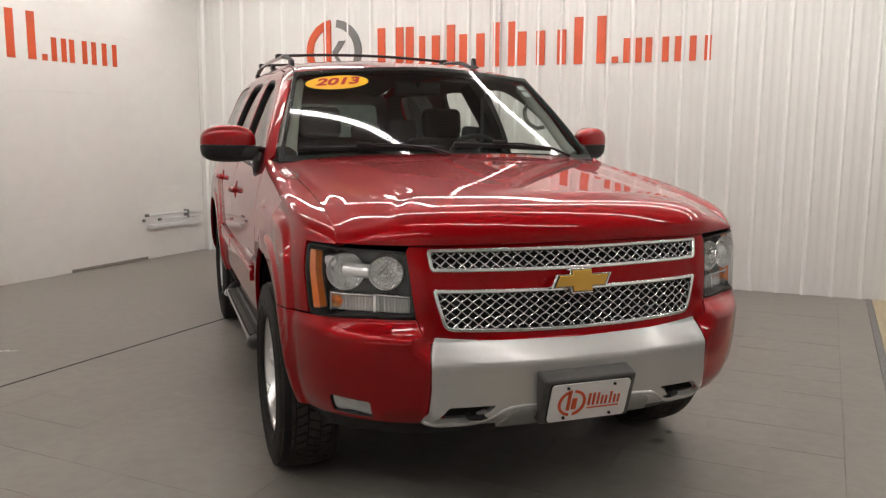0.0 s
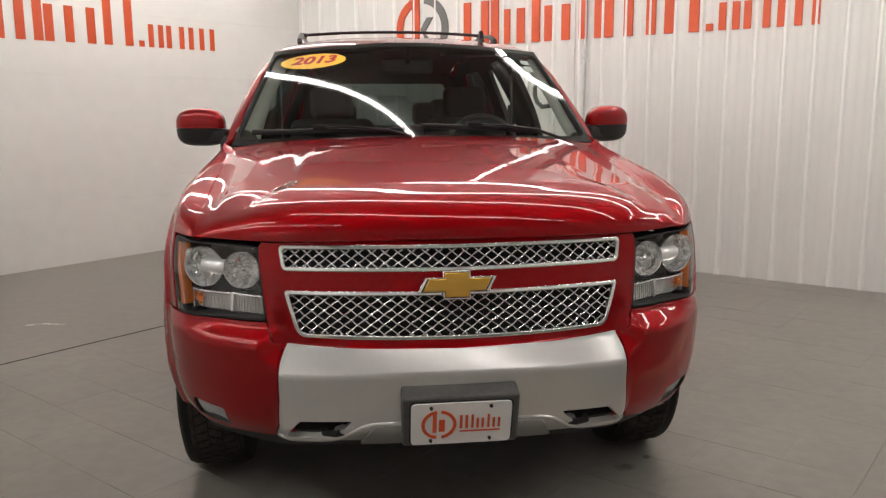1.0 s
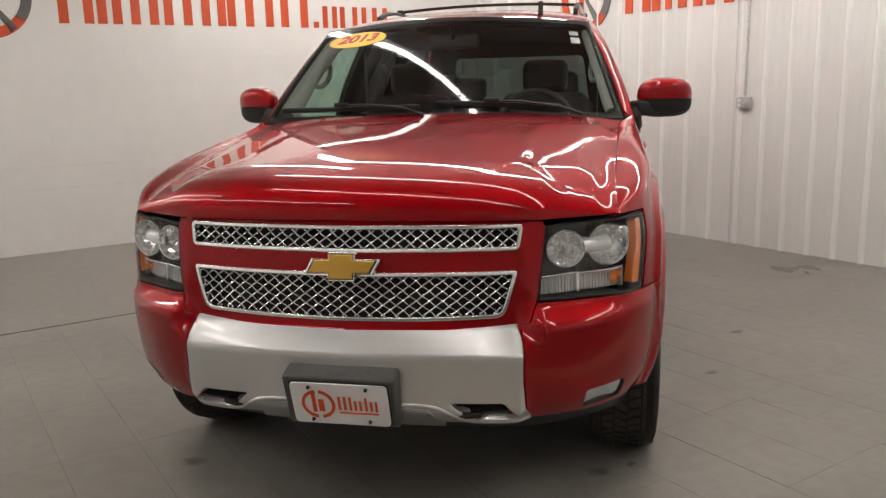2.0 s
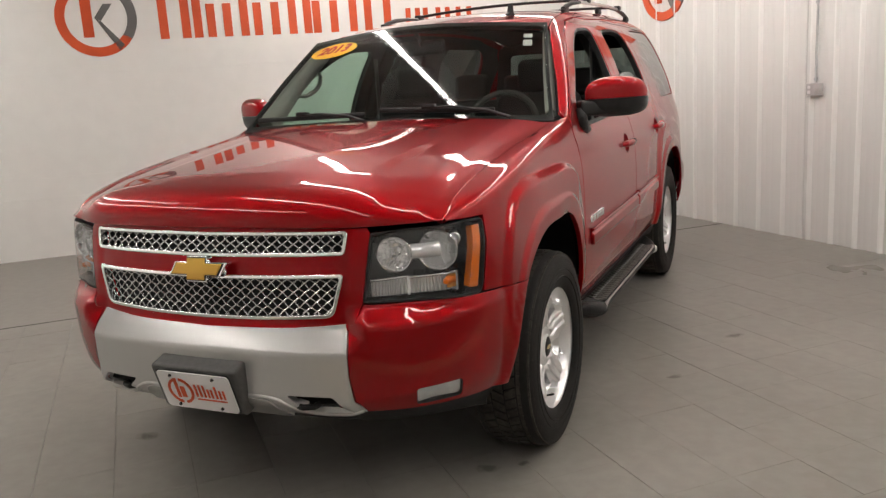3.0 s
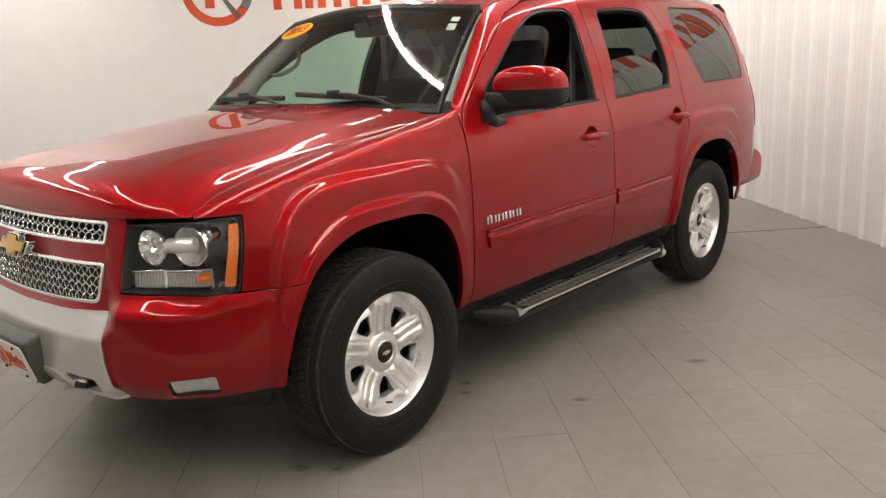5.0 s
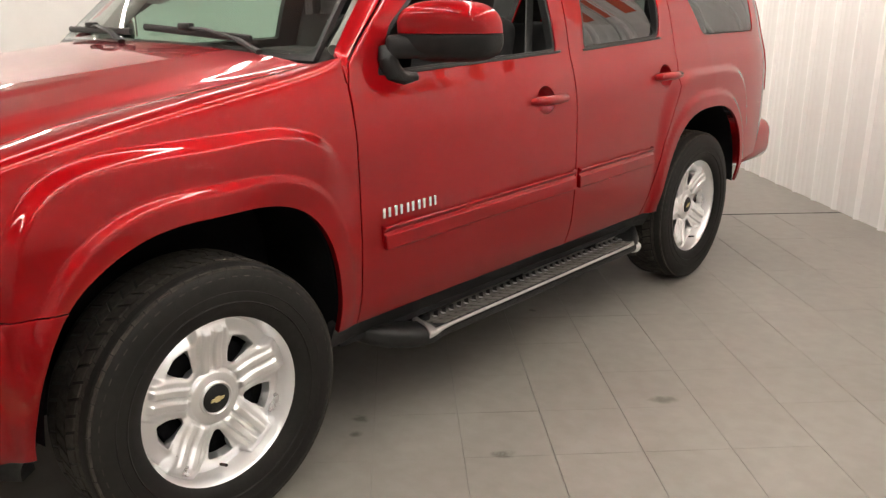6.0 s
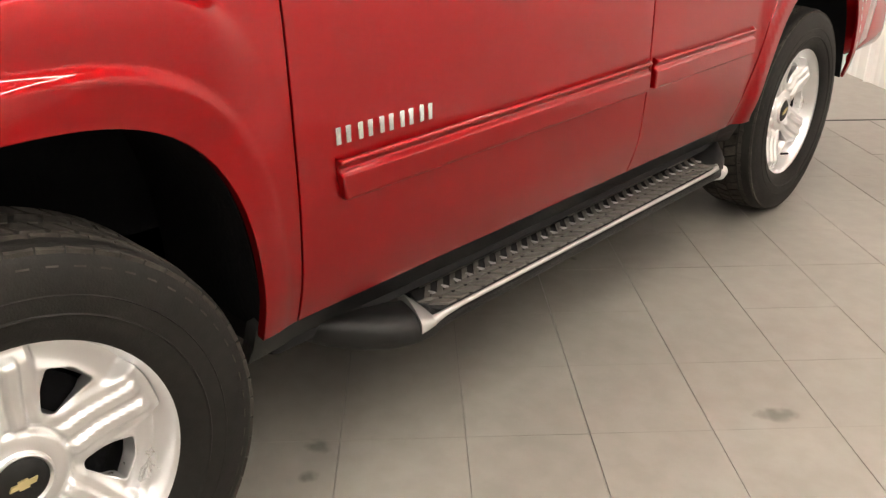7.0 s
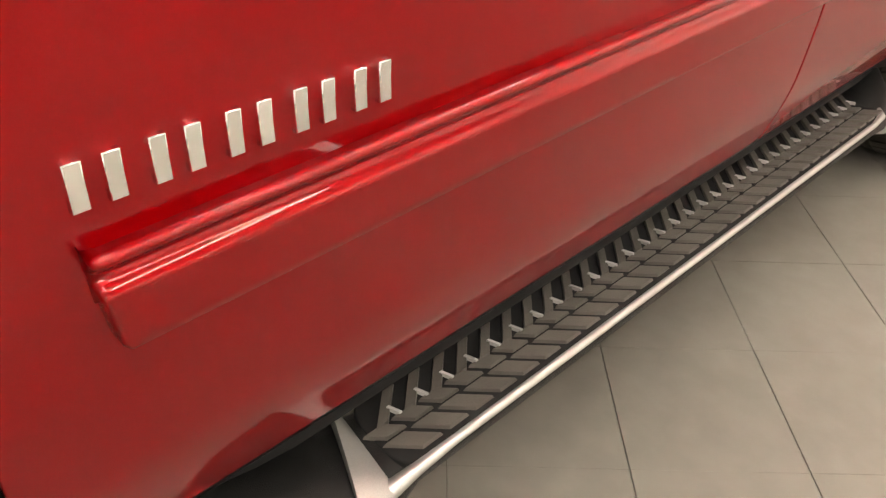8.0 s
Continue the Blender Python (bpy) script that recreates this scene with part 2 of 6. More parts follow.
def tube(bm, points, radius, sides=10, caps=True, flat=1.0):
    """A round bar along points; radius may be a list; flat squeezes it upright."""
    pts = [Vector(p) for p in points]
    radii = radius if isinstance(radius, (list, tuple)) else [radius] * len(pts)
    rings = []
    ref = Vector((0, 0, 1))
    for k, p in enumerate(pts):
        way = (pts[min(k + 1, len(pts) - 1)] - pts[max(k - 1, 0)]).normalized()
        if abs(way.dot(ref)) > 0.95:
            ref = Vector((1, 0, 0)) if abs(way.x) < 0.9 else Vector((0, 1, 0))
        a = way.cross(ref).normalized()
        b = a.cross(way).normalized()
        rings.append([bm.verts.new(p + radii[k] * (math.cos(t) * a + flat * math.sin(t) * b)) for t in (2 * math.pi * i / sides for i in range(sides))])
    for r0, r1 in zip(rings, rings[1:]):
        for i in range(sides):
            bm.faces.new((r0[i], r0[(i + 1) % sides], r1[(i + 1) % sides], r1[i]))
    if caps:
        bm.faces.new(rings[0][::-1])
        bm.faces.new(rings[-1])
    return bm


def lathe(bm, profile, sides=64, axis="x", start=0.0, closed=False):
    """Turn (distance along the axis, radius) pairs about the axis."""
    rings = []
    for i in range(sides):
        t = start + 2 * math.pi * i / sides
        c, s = math.cos(t), math.sin(t)
        rings.append([bm.verts.new((d, r * c, r * s) if axis == "x" else ((r * c, d, r * s) if axis == "y" else (r * c, r * s, d))) for d, r in profile])
    for i in range(sides):
        a, b = rings[i], rings[(i + 1) % sides]
        for k in range(len(profile) - (0 if closed else 1)):
            k2 = (k + 1) % len(profile)
            bm.faces.new((a[k], a[k2], b[k2], b[k]))
    bmesh.ops.remove_doubles(bm, verts=bm.verts, dist=1e-5)
    bmesh.ops.recalc_face_normals(bm, faces=bm.faces)
    return bm


def curve(xs, ys):
    """A smooth, non-overshooting curve through the points."""
    xs, ys = np.array(xs, float), np.array(ys, float)
    h, d = np.diff(xs), np.diff(ys) / np.diff(xs)
    g = np.zeros(len(xs))
    for i in range(1, len(xs) - 1):
        if d[i - 1] * d[i] > 0:
            w1, w2 = 2 * h[i] + h[i - 1], h[i] + 2 * h[i - 1]
            g[i] = (w1 + w2) / (w1 / d[i - 1] + w2 / d[i])
    g[0], g[-1] = d[0], d[-1]

    def at(x):
        x = min(max(float(x), xs[0]), xs[-1])
        i = min(int(np.searchsorted(xs, x, side="right")) - 1, len(h) - 1)
        t = (x - xs[i]) / h[i]
        return float((1 + 2 * t) * (1 - t) ** 2 * ys[i] + t * (1 - t) ** 2 * h[i] * g[i] + t * t * (3 - 2 * t) * ys[i + 1] + t * t * (t - 1) * h[i] * g[i + 1])

    return at


def sstep(a, b, x):
    t = min(max((x - a) / (b - a), 0.0), 1.0)
    return t * t * (3 - 2 * t)


def inside(poly, pts):
    x, y = pts[:, 0], pts[:, 1]
    hit = np.zeros(len(pts), bool)
    for (x0, y0), (x1, y1) in zip(poly, np.roll(poly, -1, 0)):
        crosses = (y0 > y) != (y1 > y)
        if y1 != y0:
            hit ^= crosses & (x < (x1 - x0) * (y - y0) / (y1 - y0) + x0)
    return hit


def ring(poly, step):
    """Points along a closed outline, counter-clockwise, at most step apart."""
    poly = np.array(poly, float)
    area = np.sum(poly[:, 0] * np.roll(poly[:, 1], -1) - np.roll(poly[:, 0], -1) * poly[:, 1])
    if area < 0:
        poly = poly[::-1]
    out = []
    for a, b in zip(poly, np.roll(poly, -1, 0)):
        n = max(1, int(math.ceil(np.linalg.norm(b - a) / step)))
        out += [a + (b - a) * k / n for k in range(n)]
    return np.array(out)


def rounded(poly, radius, n=4):
    """The outline with its corners rounded."""
    p = [np.array(q, float) for q in poly]
    out = []
    for i, q in enumerate(p):
        r = radius[i] if isinstance(radius, (list, tuple)) else radius
        a, b = p[i - 1] - q, p[(i + 1) % len(p)] - q
        la, lb = np.linalg.norm(a), np.linalg.norm(b)
        k = min(r, la * 0.48, lb * 0.48)
        if k < 1e-4:
            out.append(q)
            continue
        s, e = q + a / la * k, q + b / lb * k
        for j in range(n + 1):
            t = j / n
            out.append((1 - t) ** 2 * s + 2 * t * (1 - t) * q + t * t * e)
    return np.array(out)


def outward(loop):
    t = np.roll(loop, -1, 0) - np.roll(loop, 1, 0)
    n = np.stack([t[:, 1], -t[:, 0]], 1)
    return n / np.maximum(np.linalg.norm(n, axis=1, keepdims=True), 1e-9)


def inset(poly, d, step=0.02):
    loop = ring(poly, step)
    return loop - outward(loop) * d


from mathutils.geometry import delaunay_2d_cdt


def skin(name, poly, place, material, parent, holes=(), step=0.025, depth=0.012, edge=0.0025, gap=0.0017, lift=0.0, flip=False, label="", back=False):
    """A sheet cut to an outline on a curved surface: place(u, v) gives the surface, the rim turns inward by depth."""
    outer = ring(poly, step)
    outer = outer - outward(outer) * (gap + edge)
    inner = [ring(h, step) for h in holes]
    inner = [h + outward(h) * edge for h in inner]
    lo, hi = outer.min(0), outer.max(0)
    gu, gv = np.meshgrid(np.arange(lo[0] + step * 0.5, hi[0], step), np.arange(lo[1] + step * 0.5, hi[1], step))
    grid = np.stack([gu.ravel(), gv.ravel()], 1)
    keep = inside(outer, grid)
    for h in inner:
        keep &= ~inside(h, grid)
    rims = np.concatenate([outer, *inner])
    grid = grid[keep]
    if len(grid):
        near = np.array([np.min(np.sum((rims - g) ** 2, 1)) for g in grid])
        grid = grid[near > (0.55 * step) ** 2]
    pts = np.concatenate([rims, grid]) if len(grid) else rims
    loops, edges, base = [], [], 0
    for loop in (outer, *inner):
        loops.append(list(range(base, base + len(loop))))
        edges += [(base + k, base + (k + 1) % len(loop)) for k in range(len(loop))]
        base += len(loop)
    vs, _, fs, *_ = delaunay_2d_cdt([Vector(p) for p in pts], edges, [], 0, 1e-7)
    vs = np.array([tuple(v) for v in vs])
    tri = np.array([f for f in fs if len(f) == 3])
    mid = vs[tri].mean(1)
    keep = inside(outer, mid)
    for h in inner:
        keep &= ~inside(h, mid)
    tri = tri[keep]

    def spot(u, v):
        e = 2e-3
        p = Vector(place(u, v))
        a, b = Vector(place(u + e, v)) - Vector(place(u - e, v)), Vector(place(u, v + e)) - Vector(place(u, v - e))
        n = a.cross(b)
        n = n.normalized() if n.length > 1e-12 else Vector((0, 0, 1))
        return p, (-n if flip else n)

    cos, normals, faces = [], [], []
    for u, v in vs:
        p, n = spot(u, v)
        cos.append(p + n * lift)
        normals.append(n)
    for t in tri:
        a, b, c = (int(k) for k in t)
        g = (vs[b][0] - vs[a][0]) * (vs[c][1] - vs[a][1]) - (vs[b][1] - vs[a][1]) * (vs[c][0] - vs[a][0])
        faces.append((a, b, c) if (g > 0) != flip else (a, c, b))
    if depth:
        for loop, sign in [(outer, 1)] + [(h, -1) for h in inner]:
            out2, ids = outward(loop) * sign, []
            for (u, v), (du, dv) in zip(loop, out2):
                p, n = spot(u, v)
                q = Vector(place(u + du * 1e-3, v + dv * 1e-3)) - Vector(place(u, v))
                q = (q - n * q.dot(n))
                q = q.normalized() if q.length > 1e-9 else Vector((0, 0, 1))
                k = len(cos)
                cos += [p + n * lift, p + n * (lift - edge * 0.3) + q * edge * 0.7, p + n * (lift - edge) + q * edge, p + n * (lift - depth) + q * edge]
                normals += [n, (n + q).normalized(), q, q]
                ids.append(k)
            for k0, k1 in zip(ids, ids[1:] + ids[:1]):
                for j in range(3):
                    f = (k0 + j, k0 + j + 1, k1 + j + 1, k1 + j)
                    faces.append(f if (sign > 0) != flip else f[::-1])
    if back:
        shift = len(cos)
        n0 = len(vs)
        for k in range(n0):
            cos.append(cos[k] - normals[k] * depth)
            normals.append(-normals[k])
        faces += [tuple(shift + k for k in f[::-1]) for f in faces[: len(tri)]]
    me = bpy.data.meshes.new(name)
    me.from_pydata([tuple(c) for c in cos], [], faces)
    me.materials.append(material)
    me.polygons.foreach_set("use_smooth", [True] * len(me.polygons))
    me.normals_split_custom_set_from_vertices([tuple(n) for n in normals])
    ob = new(name, me)
    ob.parent = parent
    if label:
        ob["label"] = label
    return ob


# ---- the room ----
L_ANGLE, L_FAR = radians(44.7), 5.44
R_ANGLE, R_FAR = radians(-43.0), 4.40
CEILING = 3.06
LD, LN = Vector((math.cos(L_ANGLE), math.sin(L_ANGLE), 0)), Vector((-math.sin(L_ANGLE), math.cos(L_ANGLE), 0))
RD, RN = Vector((math.cos(R_ANGLE), math.sin(R_ANGLE), 0)), Vector((-math.sin(R_ANGLE), math.cos(R_ANGLE), 0))
FLOOR_ANGLE = radians(45.2)
FU, FV = Vector((math.cos(FLOOR_ANGLE), math.sin(FLOOR_ANGLE), 0)), Vector((-math.sin(FLOOR_ANGLE), math.cos(FLOOR_ANGLE), 0))
FLOOR_M = Matrix.Rotation(FLOOR_ANGLE, 4, "Z")


def wall_frame(d, n, far):
    """A wall's own frame: x along it, y away from the room, z up."""
    m = Matrix((d, n, Vector((0, 0, 1)))).transposed().to_4x4()
    m.translation = n * far
    return m


LEFT_M, RIGHT_M = wall_frame(LD, LN, L_FAR), wall_frame(RD, RN, R_FAR)
NEAR_M, SIDE_M = wall_frame(-RD, -RN, 6.6), wall_frame(-LD, -LN, 6.4)


def meet(m0, m1):
    """How far along wall m0 the wall m1 stands."""
    o, d, n = m0.translation, m0.col[0].xyz, m1.col[1].xyz
    return (m1.translation - o).dot(n) / d.dot(n)


def structure(name, bm, material, m, label, category):
    ob = link(name, bm, material, None)
    ob.matrix_basis = m
    return tagged(ob, label, category, kind="structure")


CORNER_L, CORNER_R = meet(LEFT_M, RIGHT_M), meet(RIGHT_M, LEFT_M)

# painted wall of stacked boards: each course laps a little over the one below
bm = bmesh.new()
a0, a1 = meet(LEFT_M, NEAR_M), CORNER_L
courses = [0.0, 0.60, 0.80, 1.44, 1.80, 2.40, CEILING + 0.1]
for k, (z0, z1) in enumerate(zip(courses, courses[1:])):
    box(bm, a0 - 0.1, a1, 0.0010 * (k % 2), 0.16, z0 + (0.0004 if k else 0), z1 - 0.0002, 0.0012, 1)
box(bm, a0 - 0.1, a1, 0.012, 0.15, 0.0, CEILING + 0.1)
wall_left = structure("wall_west", bm, WALLPAINT, LEFT_M, "smooth white painted wall with faint horizontal board seams", "wall")
bm = bmesh.new()
box(bm, a0, a1 - 0.02, -0.012, 0.0, CEILING - 0.03, CEILING - 0.006, 0.003, 1)
trim = structure("trim", bm, WALLPAINT, LEFT_M, "thin white trim along the top of the white wall", "trim")

bm = bmesh.new()
box(bm, 2.25, 3.265, -0.008, 0.0, 0.0, 0.032, 0.003, 1)
structure("baseboard", bm, FLOORPAINT, LEFT_M, "low grey painted strip along the foot of the white wall", "baseboard")

# ribbed metal wall
bm = bmesh.new()
b1 = meet(RIGHT_M, SIDE_M)
pitch, a = 0.2286, CORNER_R + 0.08
profile = [(CORNER_R, 0.0)]
while a < b1:
    profile += [(a - 0.026, 0.0), (a - 0.008, -0.022), (a + 0.008, -0.022), (a + 0.026, 0.0)]
    for f in (0.35, 0.65):
        c = a + pitch * f
        profile += [(c - 0.012, 0.0), (c - 0.006, -0.0025), (c + 0.006, -0.0025), (c + 0.012, 0.0)]
    a += pitch if a > -1.75 else 0.281
profile.append((b1 + 0.1, 0.0))
rows = [[bm.verts.new((x, y, z)) for x, y in profile] for z in (0.0, CEILING + 0.1)]
for k in range(len(profile) - 1):
    f = bm.faces.new((rows[0][k], rows[0][k + 1], rows[1][k + 1], rows[1][k]))
    # rib faces take the paler paint that imitates the light on them
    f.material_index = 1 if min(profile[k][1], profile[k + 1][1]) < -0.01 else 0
back = [[bm.verts.new((x, 0.12, z)) for x in (CORNER_R, b1 + 0.1)] for z in (0.0, CEILING + 0.1)]
bm.faces.new((back[0][1], back[0][0], back[1][0], back[1][1]))
bmesh.ops.recalc_face_normals(bm, faces=bm.faces)
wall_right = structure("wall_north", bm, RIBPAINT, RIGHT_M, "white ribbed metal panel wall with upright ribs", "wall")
wall_right.data.materials.append(LITRIB)
bm = bmesh.new()
box(bm, -1.605, -1.585, -0.0185, -0.001, 0.0, CEILING, 0.002, 1)
structure("panel_trim", bm, RIBPAINT, RIGHT_M, "narrow white joint strip between metal wall panels", "trim")

for name, m, other0, other1 in (("wall_south", NEAR_M, SIDE_M, LEFT_M), ("wall_east", SIDE_M, RIGHT_M, NEAR_M)):
    bm = bmesh.new()
    e = sorted((meet(m, other0), meet(m, other1)))
    box(bm, e[0] - 0.1, e[1] + 0.1, 0.0, 0.15, -0.02, CEILING + 0.1)
    structure(name, bm, WALLPAINT, m, "plain white painted wall closing the photo bay", "wall")

bm = bmesh.new()
box(bm, -11, 11, -11, 11, CEILING, CEILING + 0.12)
structure("ceiling", bm, CEIL, FLOOR_M, "flat grey ceiling", "ceiling")

# floor: a painted slab, a long dark seam, then painted square tiles up to a dark threshold
SEAM, THRESHOLD, TILE = 2.690, -1.815, 0.305
bm = bmesh.new()
box(bm, -10, 10, -10, 10, -0.12, -0.006)
floor = structure("floor", bm, JOINT, FLOOR_M, "grey painted floor with square tiles and dark joints", "floor")
bm = bmesh.new()
box(bm, -10, 10, SEAM + 0.024, 10, -0.03, 0.0, 0.002, 1)
slab = part("floor_slab", bm, FLOORPAINT, floor, "grey painted concrete slab")

part("seam", box(bmesh.new(), -10, 10, SEAM - 0.004, SEAM + 0.04, -0.02, -0.0015), DARK, floor, "long dark seam between slab and tiles")

bm = bmesh.new()
box(bm, -10, 10, THRESHOLD - 0.035, THRESHOLD + 0.010, -0.02, 0.004, 0.002, 1)
part("threshold", bm, GUNMETAL, floor, "dark grey threshold strip")
bm = bmesh.new()
box(bm, -10, 10, -10, THRESHOLD - 0.037, -0.02, -0.001, 0.002, 1)
part("outer_floor", bm, CONCRETE, floor, "bare grey concrete floor beyond the threshold")
part("yellow_strip", box(bmesh.new(), -10, 10, THRESHOLD - 0.38, THRESHOLD - 0.038, -0.02, 0.002, 0.001, 1), TIMBER, floor, "pale yellow painted strip along the threshold")
part("floor_strip", box(bmesh.new(), -10, 10, THRESHOLD + 0.012, -1.579, -0.02, 0.0, 0.0006, 1), FLOORPAINT, floor, "grey painted strip beside the threshold")
bm = bmesh.new()
j, jv = 0.0009, 0.0002
box(bm, -TILE / 2 + j, TILE / 2 - j, -TILE / 2 + jv, TILE / 2 - jv, -0.02, 0.0, 0.0004, 1)
tile_mesh = bpy.data.meshes.new("tile")
bm.to_mesh(tile_mesh)
bm.free()
tile_mesh.materials.append(FLOORPAINT)
rest = bmesh.new()
rng = random.Random(4)
spots = []
iu = range(-30, 31)
iv = range(-8, 10)
for i in iu:
    for k in iv:
        u, v = 0.15 + TILE * (i + 0.5), -0.053 + TILE * (k + 0.5)
        if v + TILE / 2 > SEAM + 0.1 or v - TILE / 2 < -1.6 or abs(u) > 9.5:
            continue
        x, y = FU.x * u + FV.x * v, FU.y * u + FV.y * v
        spots.append((math.hypot((x - 1.5) * 0.9, (y - 0.6) * 0.8), u, v))
spots.sort()
for n, (_, u, v) in enumerate(spots):
    m = Matrix.Translation((u, v, rng.uniform(-0.0006, 0.0004))) @ Matrix.Rotation(rng.uniform(-0.0015, 0.0015), 4, "Z")
    if n < 300:
        t = new("tile", tile_mesh)
        t.parent = floor
        t.matrix_basis = m
    else:
        vs = [rest.verts.new(m @ Vector((x, y, z))) for z in (-0.02, 0.0) for x, y in ((-1, -1), (1, -1), (1, 1), (-1, 1)) for x, y in ((x * (TILE / 2 - j), y * (TILE / 2 - j)),)]
        rest.faces.new(vs[4:])
        for a in range(4):
            rest.faces.new((vs[a], vs[(a + 1) % 4], vs[4 + (a + 1) % 4], vs[4 + a]))
ob = part("tile_field", rest, FLOORPAINT, floor, "grey painted square tiles", smooth=False)
ob["kind"] = "stuff"


# ---- wall signs ----
def plaque(bm, pts, y0=-0.0035, y1=0.0):
    """A flat cut shape lying on a wall, from an outline in (x, z)."""
    a = [bm.verts.new((x, y0, z)) for x, z in pts]
    b = [bm.verts.new((x, y1, z)) for x, z in pts]
    bm.faces.new(a)
    for i in range(len(pts)):
        bm.faces.new((a[i], b[i], b[(i + 1) % len(pts)], a[(i + 1) % len(pts)]))
    bmesh.ops.recalc_face_normals(bm, faces=bm.faces)
    return bm


def arc(cx, cz, r0, r1, t0, t1, n=28):
    ts = [radians(t0 + (t1 - t0) * k / n) for k in range(n + 1)]
    return [(cx + r1 * math.cos(t), cz + r1 * math.sin(t)) for t in ts] + [(cx + r0 * math.cos(t), cz + r0 * math.sin(t)) for t in ts[::-1]]


# the sign's characters become plain upright bars of their width and height
LETTERS = [(0.0, 0.30, 0.43, 2), (0.335, 0.415, 0.43, 1), (0.467, 0.717, 0.33, 2), (0.80, 0.89, 0.43, 1), (0.94, 1.21, 0.33, 2),
           (1.305, 1.55, 0.43, 2), (1.565, 1.84, 0.33, 2), (1.92, 2.10, 0.33, 1), (2.135, 2.44, 0.44, 2), (2.50, 2.565, 0.06, 1),
           (2.61, 2.78, 0.225, 2), (2.815, 3.025, 0.225, 2), (3.08, 3.40, 0.225, 3)]


def wall_sign(m, start, base, size, ring_at, y0):
    sign = empty("wall_sign", "orange and grey vinyl bars with ring emblem on white wall", "sign", m, group="wall signs")
    cx, cz, r = ring_at
    for name, material, t0, t1 in (("ring_arc", ORANGE, 97, 325), ("ring_arc", GREYVINYL, -38, 83)):
        part(name, plaque(bmesh.new(), arc(cx, cz, r * 0.76, r, t0, t1), y0), material, sign, "", smooth=False)
    part("emblem_bar", plaque(bmesh.new(), [(cx - r * 0.36, cz - r * 0.5), (cx - r * 0.10, cz - r * 0.5), (cx - r * 0.10, cz + r * 0.9), (cx - r * 0.36, cz + r * 0.78)], y0), ORANGE, sign, smooth=False)
    part("emblem_bar", plaque(bmesh.new(), [(cx - r * 0.05, cz - r * 0.0), (cx + r * 0.12, cz - r * 0.12), (cx + r * 0.62, cz - r * 0.72), (cx + r * 0.48, cz - r * 0.86)], y0), GREYVINYL, sign, smooth=False)
    part("emblem_bar", plaque(bmesh.new(), [(cx - r * 0.05, cz), (cx + r * 0.10, cz - r * 0.1), (cx + r * 0.42, cz + r * 0.34), (cx + r * 0.2, cz + r * 0.34)], y0), GREYVINYL, sign, smooth=False)
    for x0, x1, h, stems in LETTERS:
        w = 0.085 if h > 0.3 else 0.058
        for k in range(stems):
            a = (x0 + x1 - w) / 2 if stems == 1 else x0 + (x1 - x0 - w) * k / (stems - 1)
            a = start + size * a
            part("letter_bar", plaque(bmesh.new(), [(a, base), (a + size * w, base), (a + size * w, base + size * h), (a, base + size * h)], y0), ORANGE, sign, smooth=False)
    return sign


wall_sign(LEFT_M, -0.455, 2.092, 1.005, (-1.035, 2.322, 0.375), -0.004)
wall_sign(RIGHT_M, -2.855, 2.088, 1.0, (-3.40, 2.29, 0.345), -0.0195)


# ---- fixtures on the walls ----
def outlet():
    ob = empty("outlet_box", "grey metal double outlet box on the ribbed wall below its conduit", "outlet", RIGHT_M @ pose(-1.468, -0.018, 1.240) @ Matrix.Scale(0.8, 4))
    part("box_body", box(bmesh.new(), -0.075, 0.075, -0.055, 0.002, -0.06, 0.06, 0.006), STEEL, ob)
    part("cover_plate", box(bmesh.new(), -0.08, -0.005, -0.062, -0.054, -0.055, 0.055, 0.003, 1), STEEL, ob)
    for z in (-0.025, 0.025):
        part("socket", box(bmesh.new(), -0.06, -0.025, -0.0665, -0.06, z - 0.016, z + 0.016, 0.004, 1), WHITE, ob)
    pipe = empty("conduit", "thin grey metal conduit running up the ribbed wall", "pipe", RIGHT_M @ pose(-1.468, -0.034, 1.293))
    part("pipe", tube(bmesh.new(), [(0, 0, 0), (0.004, 0, 0.9), (0.004, 0, CEILING - 1.29)], 0.0095), STEEL, pipe)
    for z in (0.03, 0.62, 1.3):
        part("clamp", lathe(bmesh.new(), [(z - 0.010, 0.0095), (z - 0.010, 0.015), (z + 0.010, 0.015), (z + 0.010, 0.0095)], 16, "z"), STEEL, pipe)


outlet()


def wall_rail():
    ob = empty("wall_rail", "white pipes and a white tray fixed low on the white wall", "rail", LEFT_M @ pose(0, 0, 0))
    end = CORNER_L - 0.12
    for a, z, r in ((3.25, 0.497, 0.013), (3.44, 0.438, 0.011)):
        part("pipe", tube(bmesh.new(), [(a, -0.045, z), (end, -0.045, z - 0.008)], r), WHITE, ob)
        part("end_cap", tube(bmesh.new(), [(a - 0.035, -0.045, z), (a + 0.004, -0.045, z)], r + 0.004, 8), GUNMETAL, ob, "dark pipe end")
    part("tray", box(bmesh.new(), 3.27, end, -0.075, 0.004, 0.345, 0.398, 0.008, 2), WHITE, ob, "white tray below the pipes")
    part("wall_plate", box(bmesh.new(), 3.205, 3.235, -0.03, 0.004, 0.425, 0.455, 0.005, 1), GUNMETAL, ob)
    for a in (3.86, 4.35):
        part("clamp", box(bmesh.new(), a - 0.014, a + 0.014, -0.066, 0.006, 0.422, 0.516, 0.004, 1), GUNMETAL, ob, "dark pipe clamp")


wall_rail()


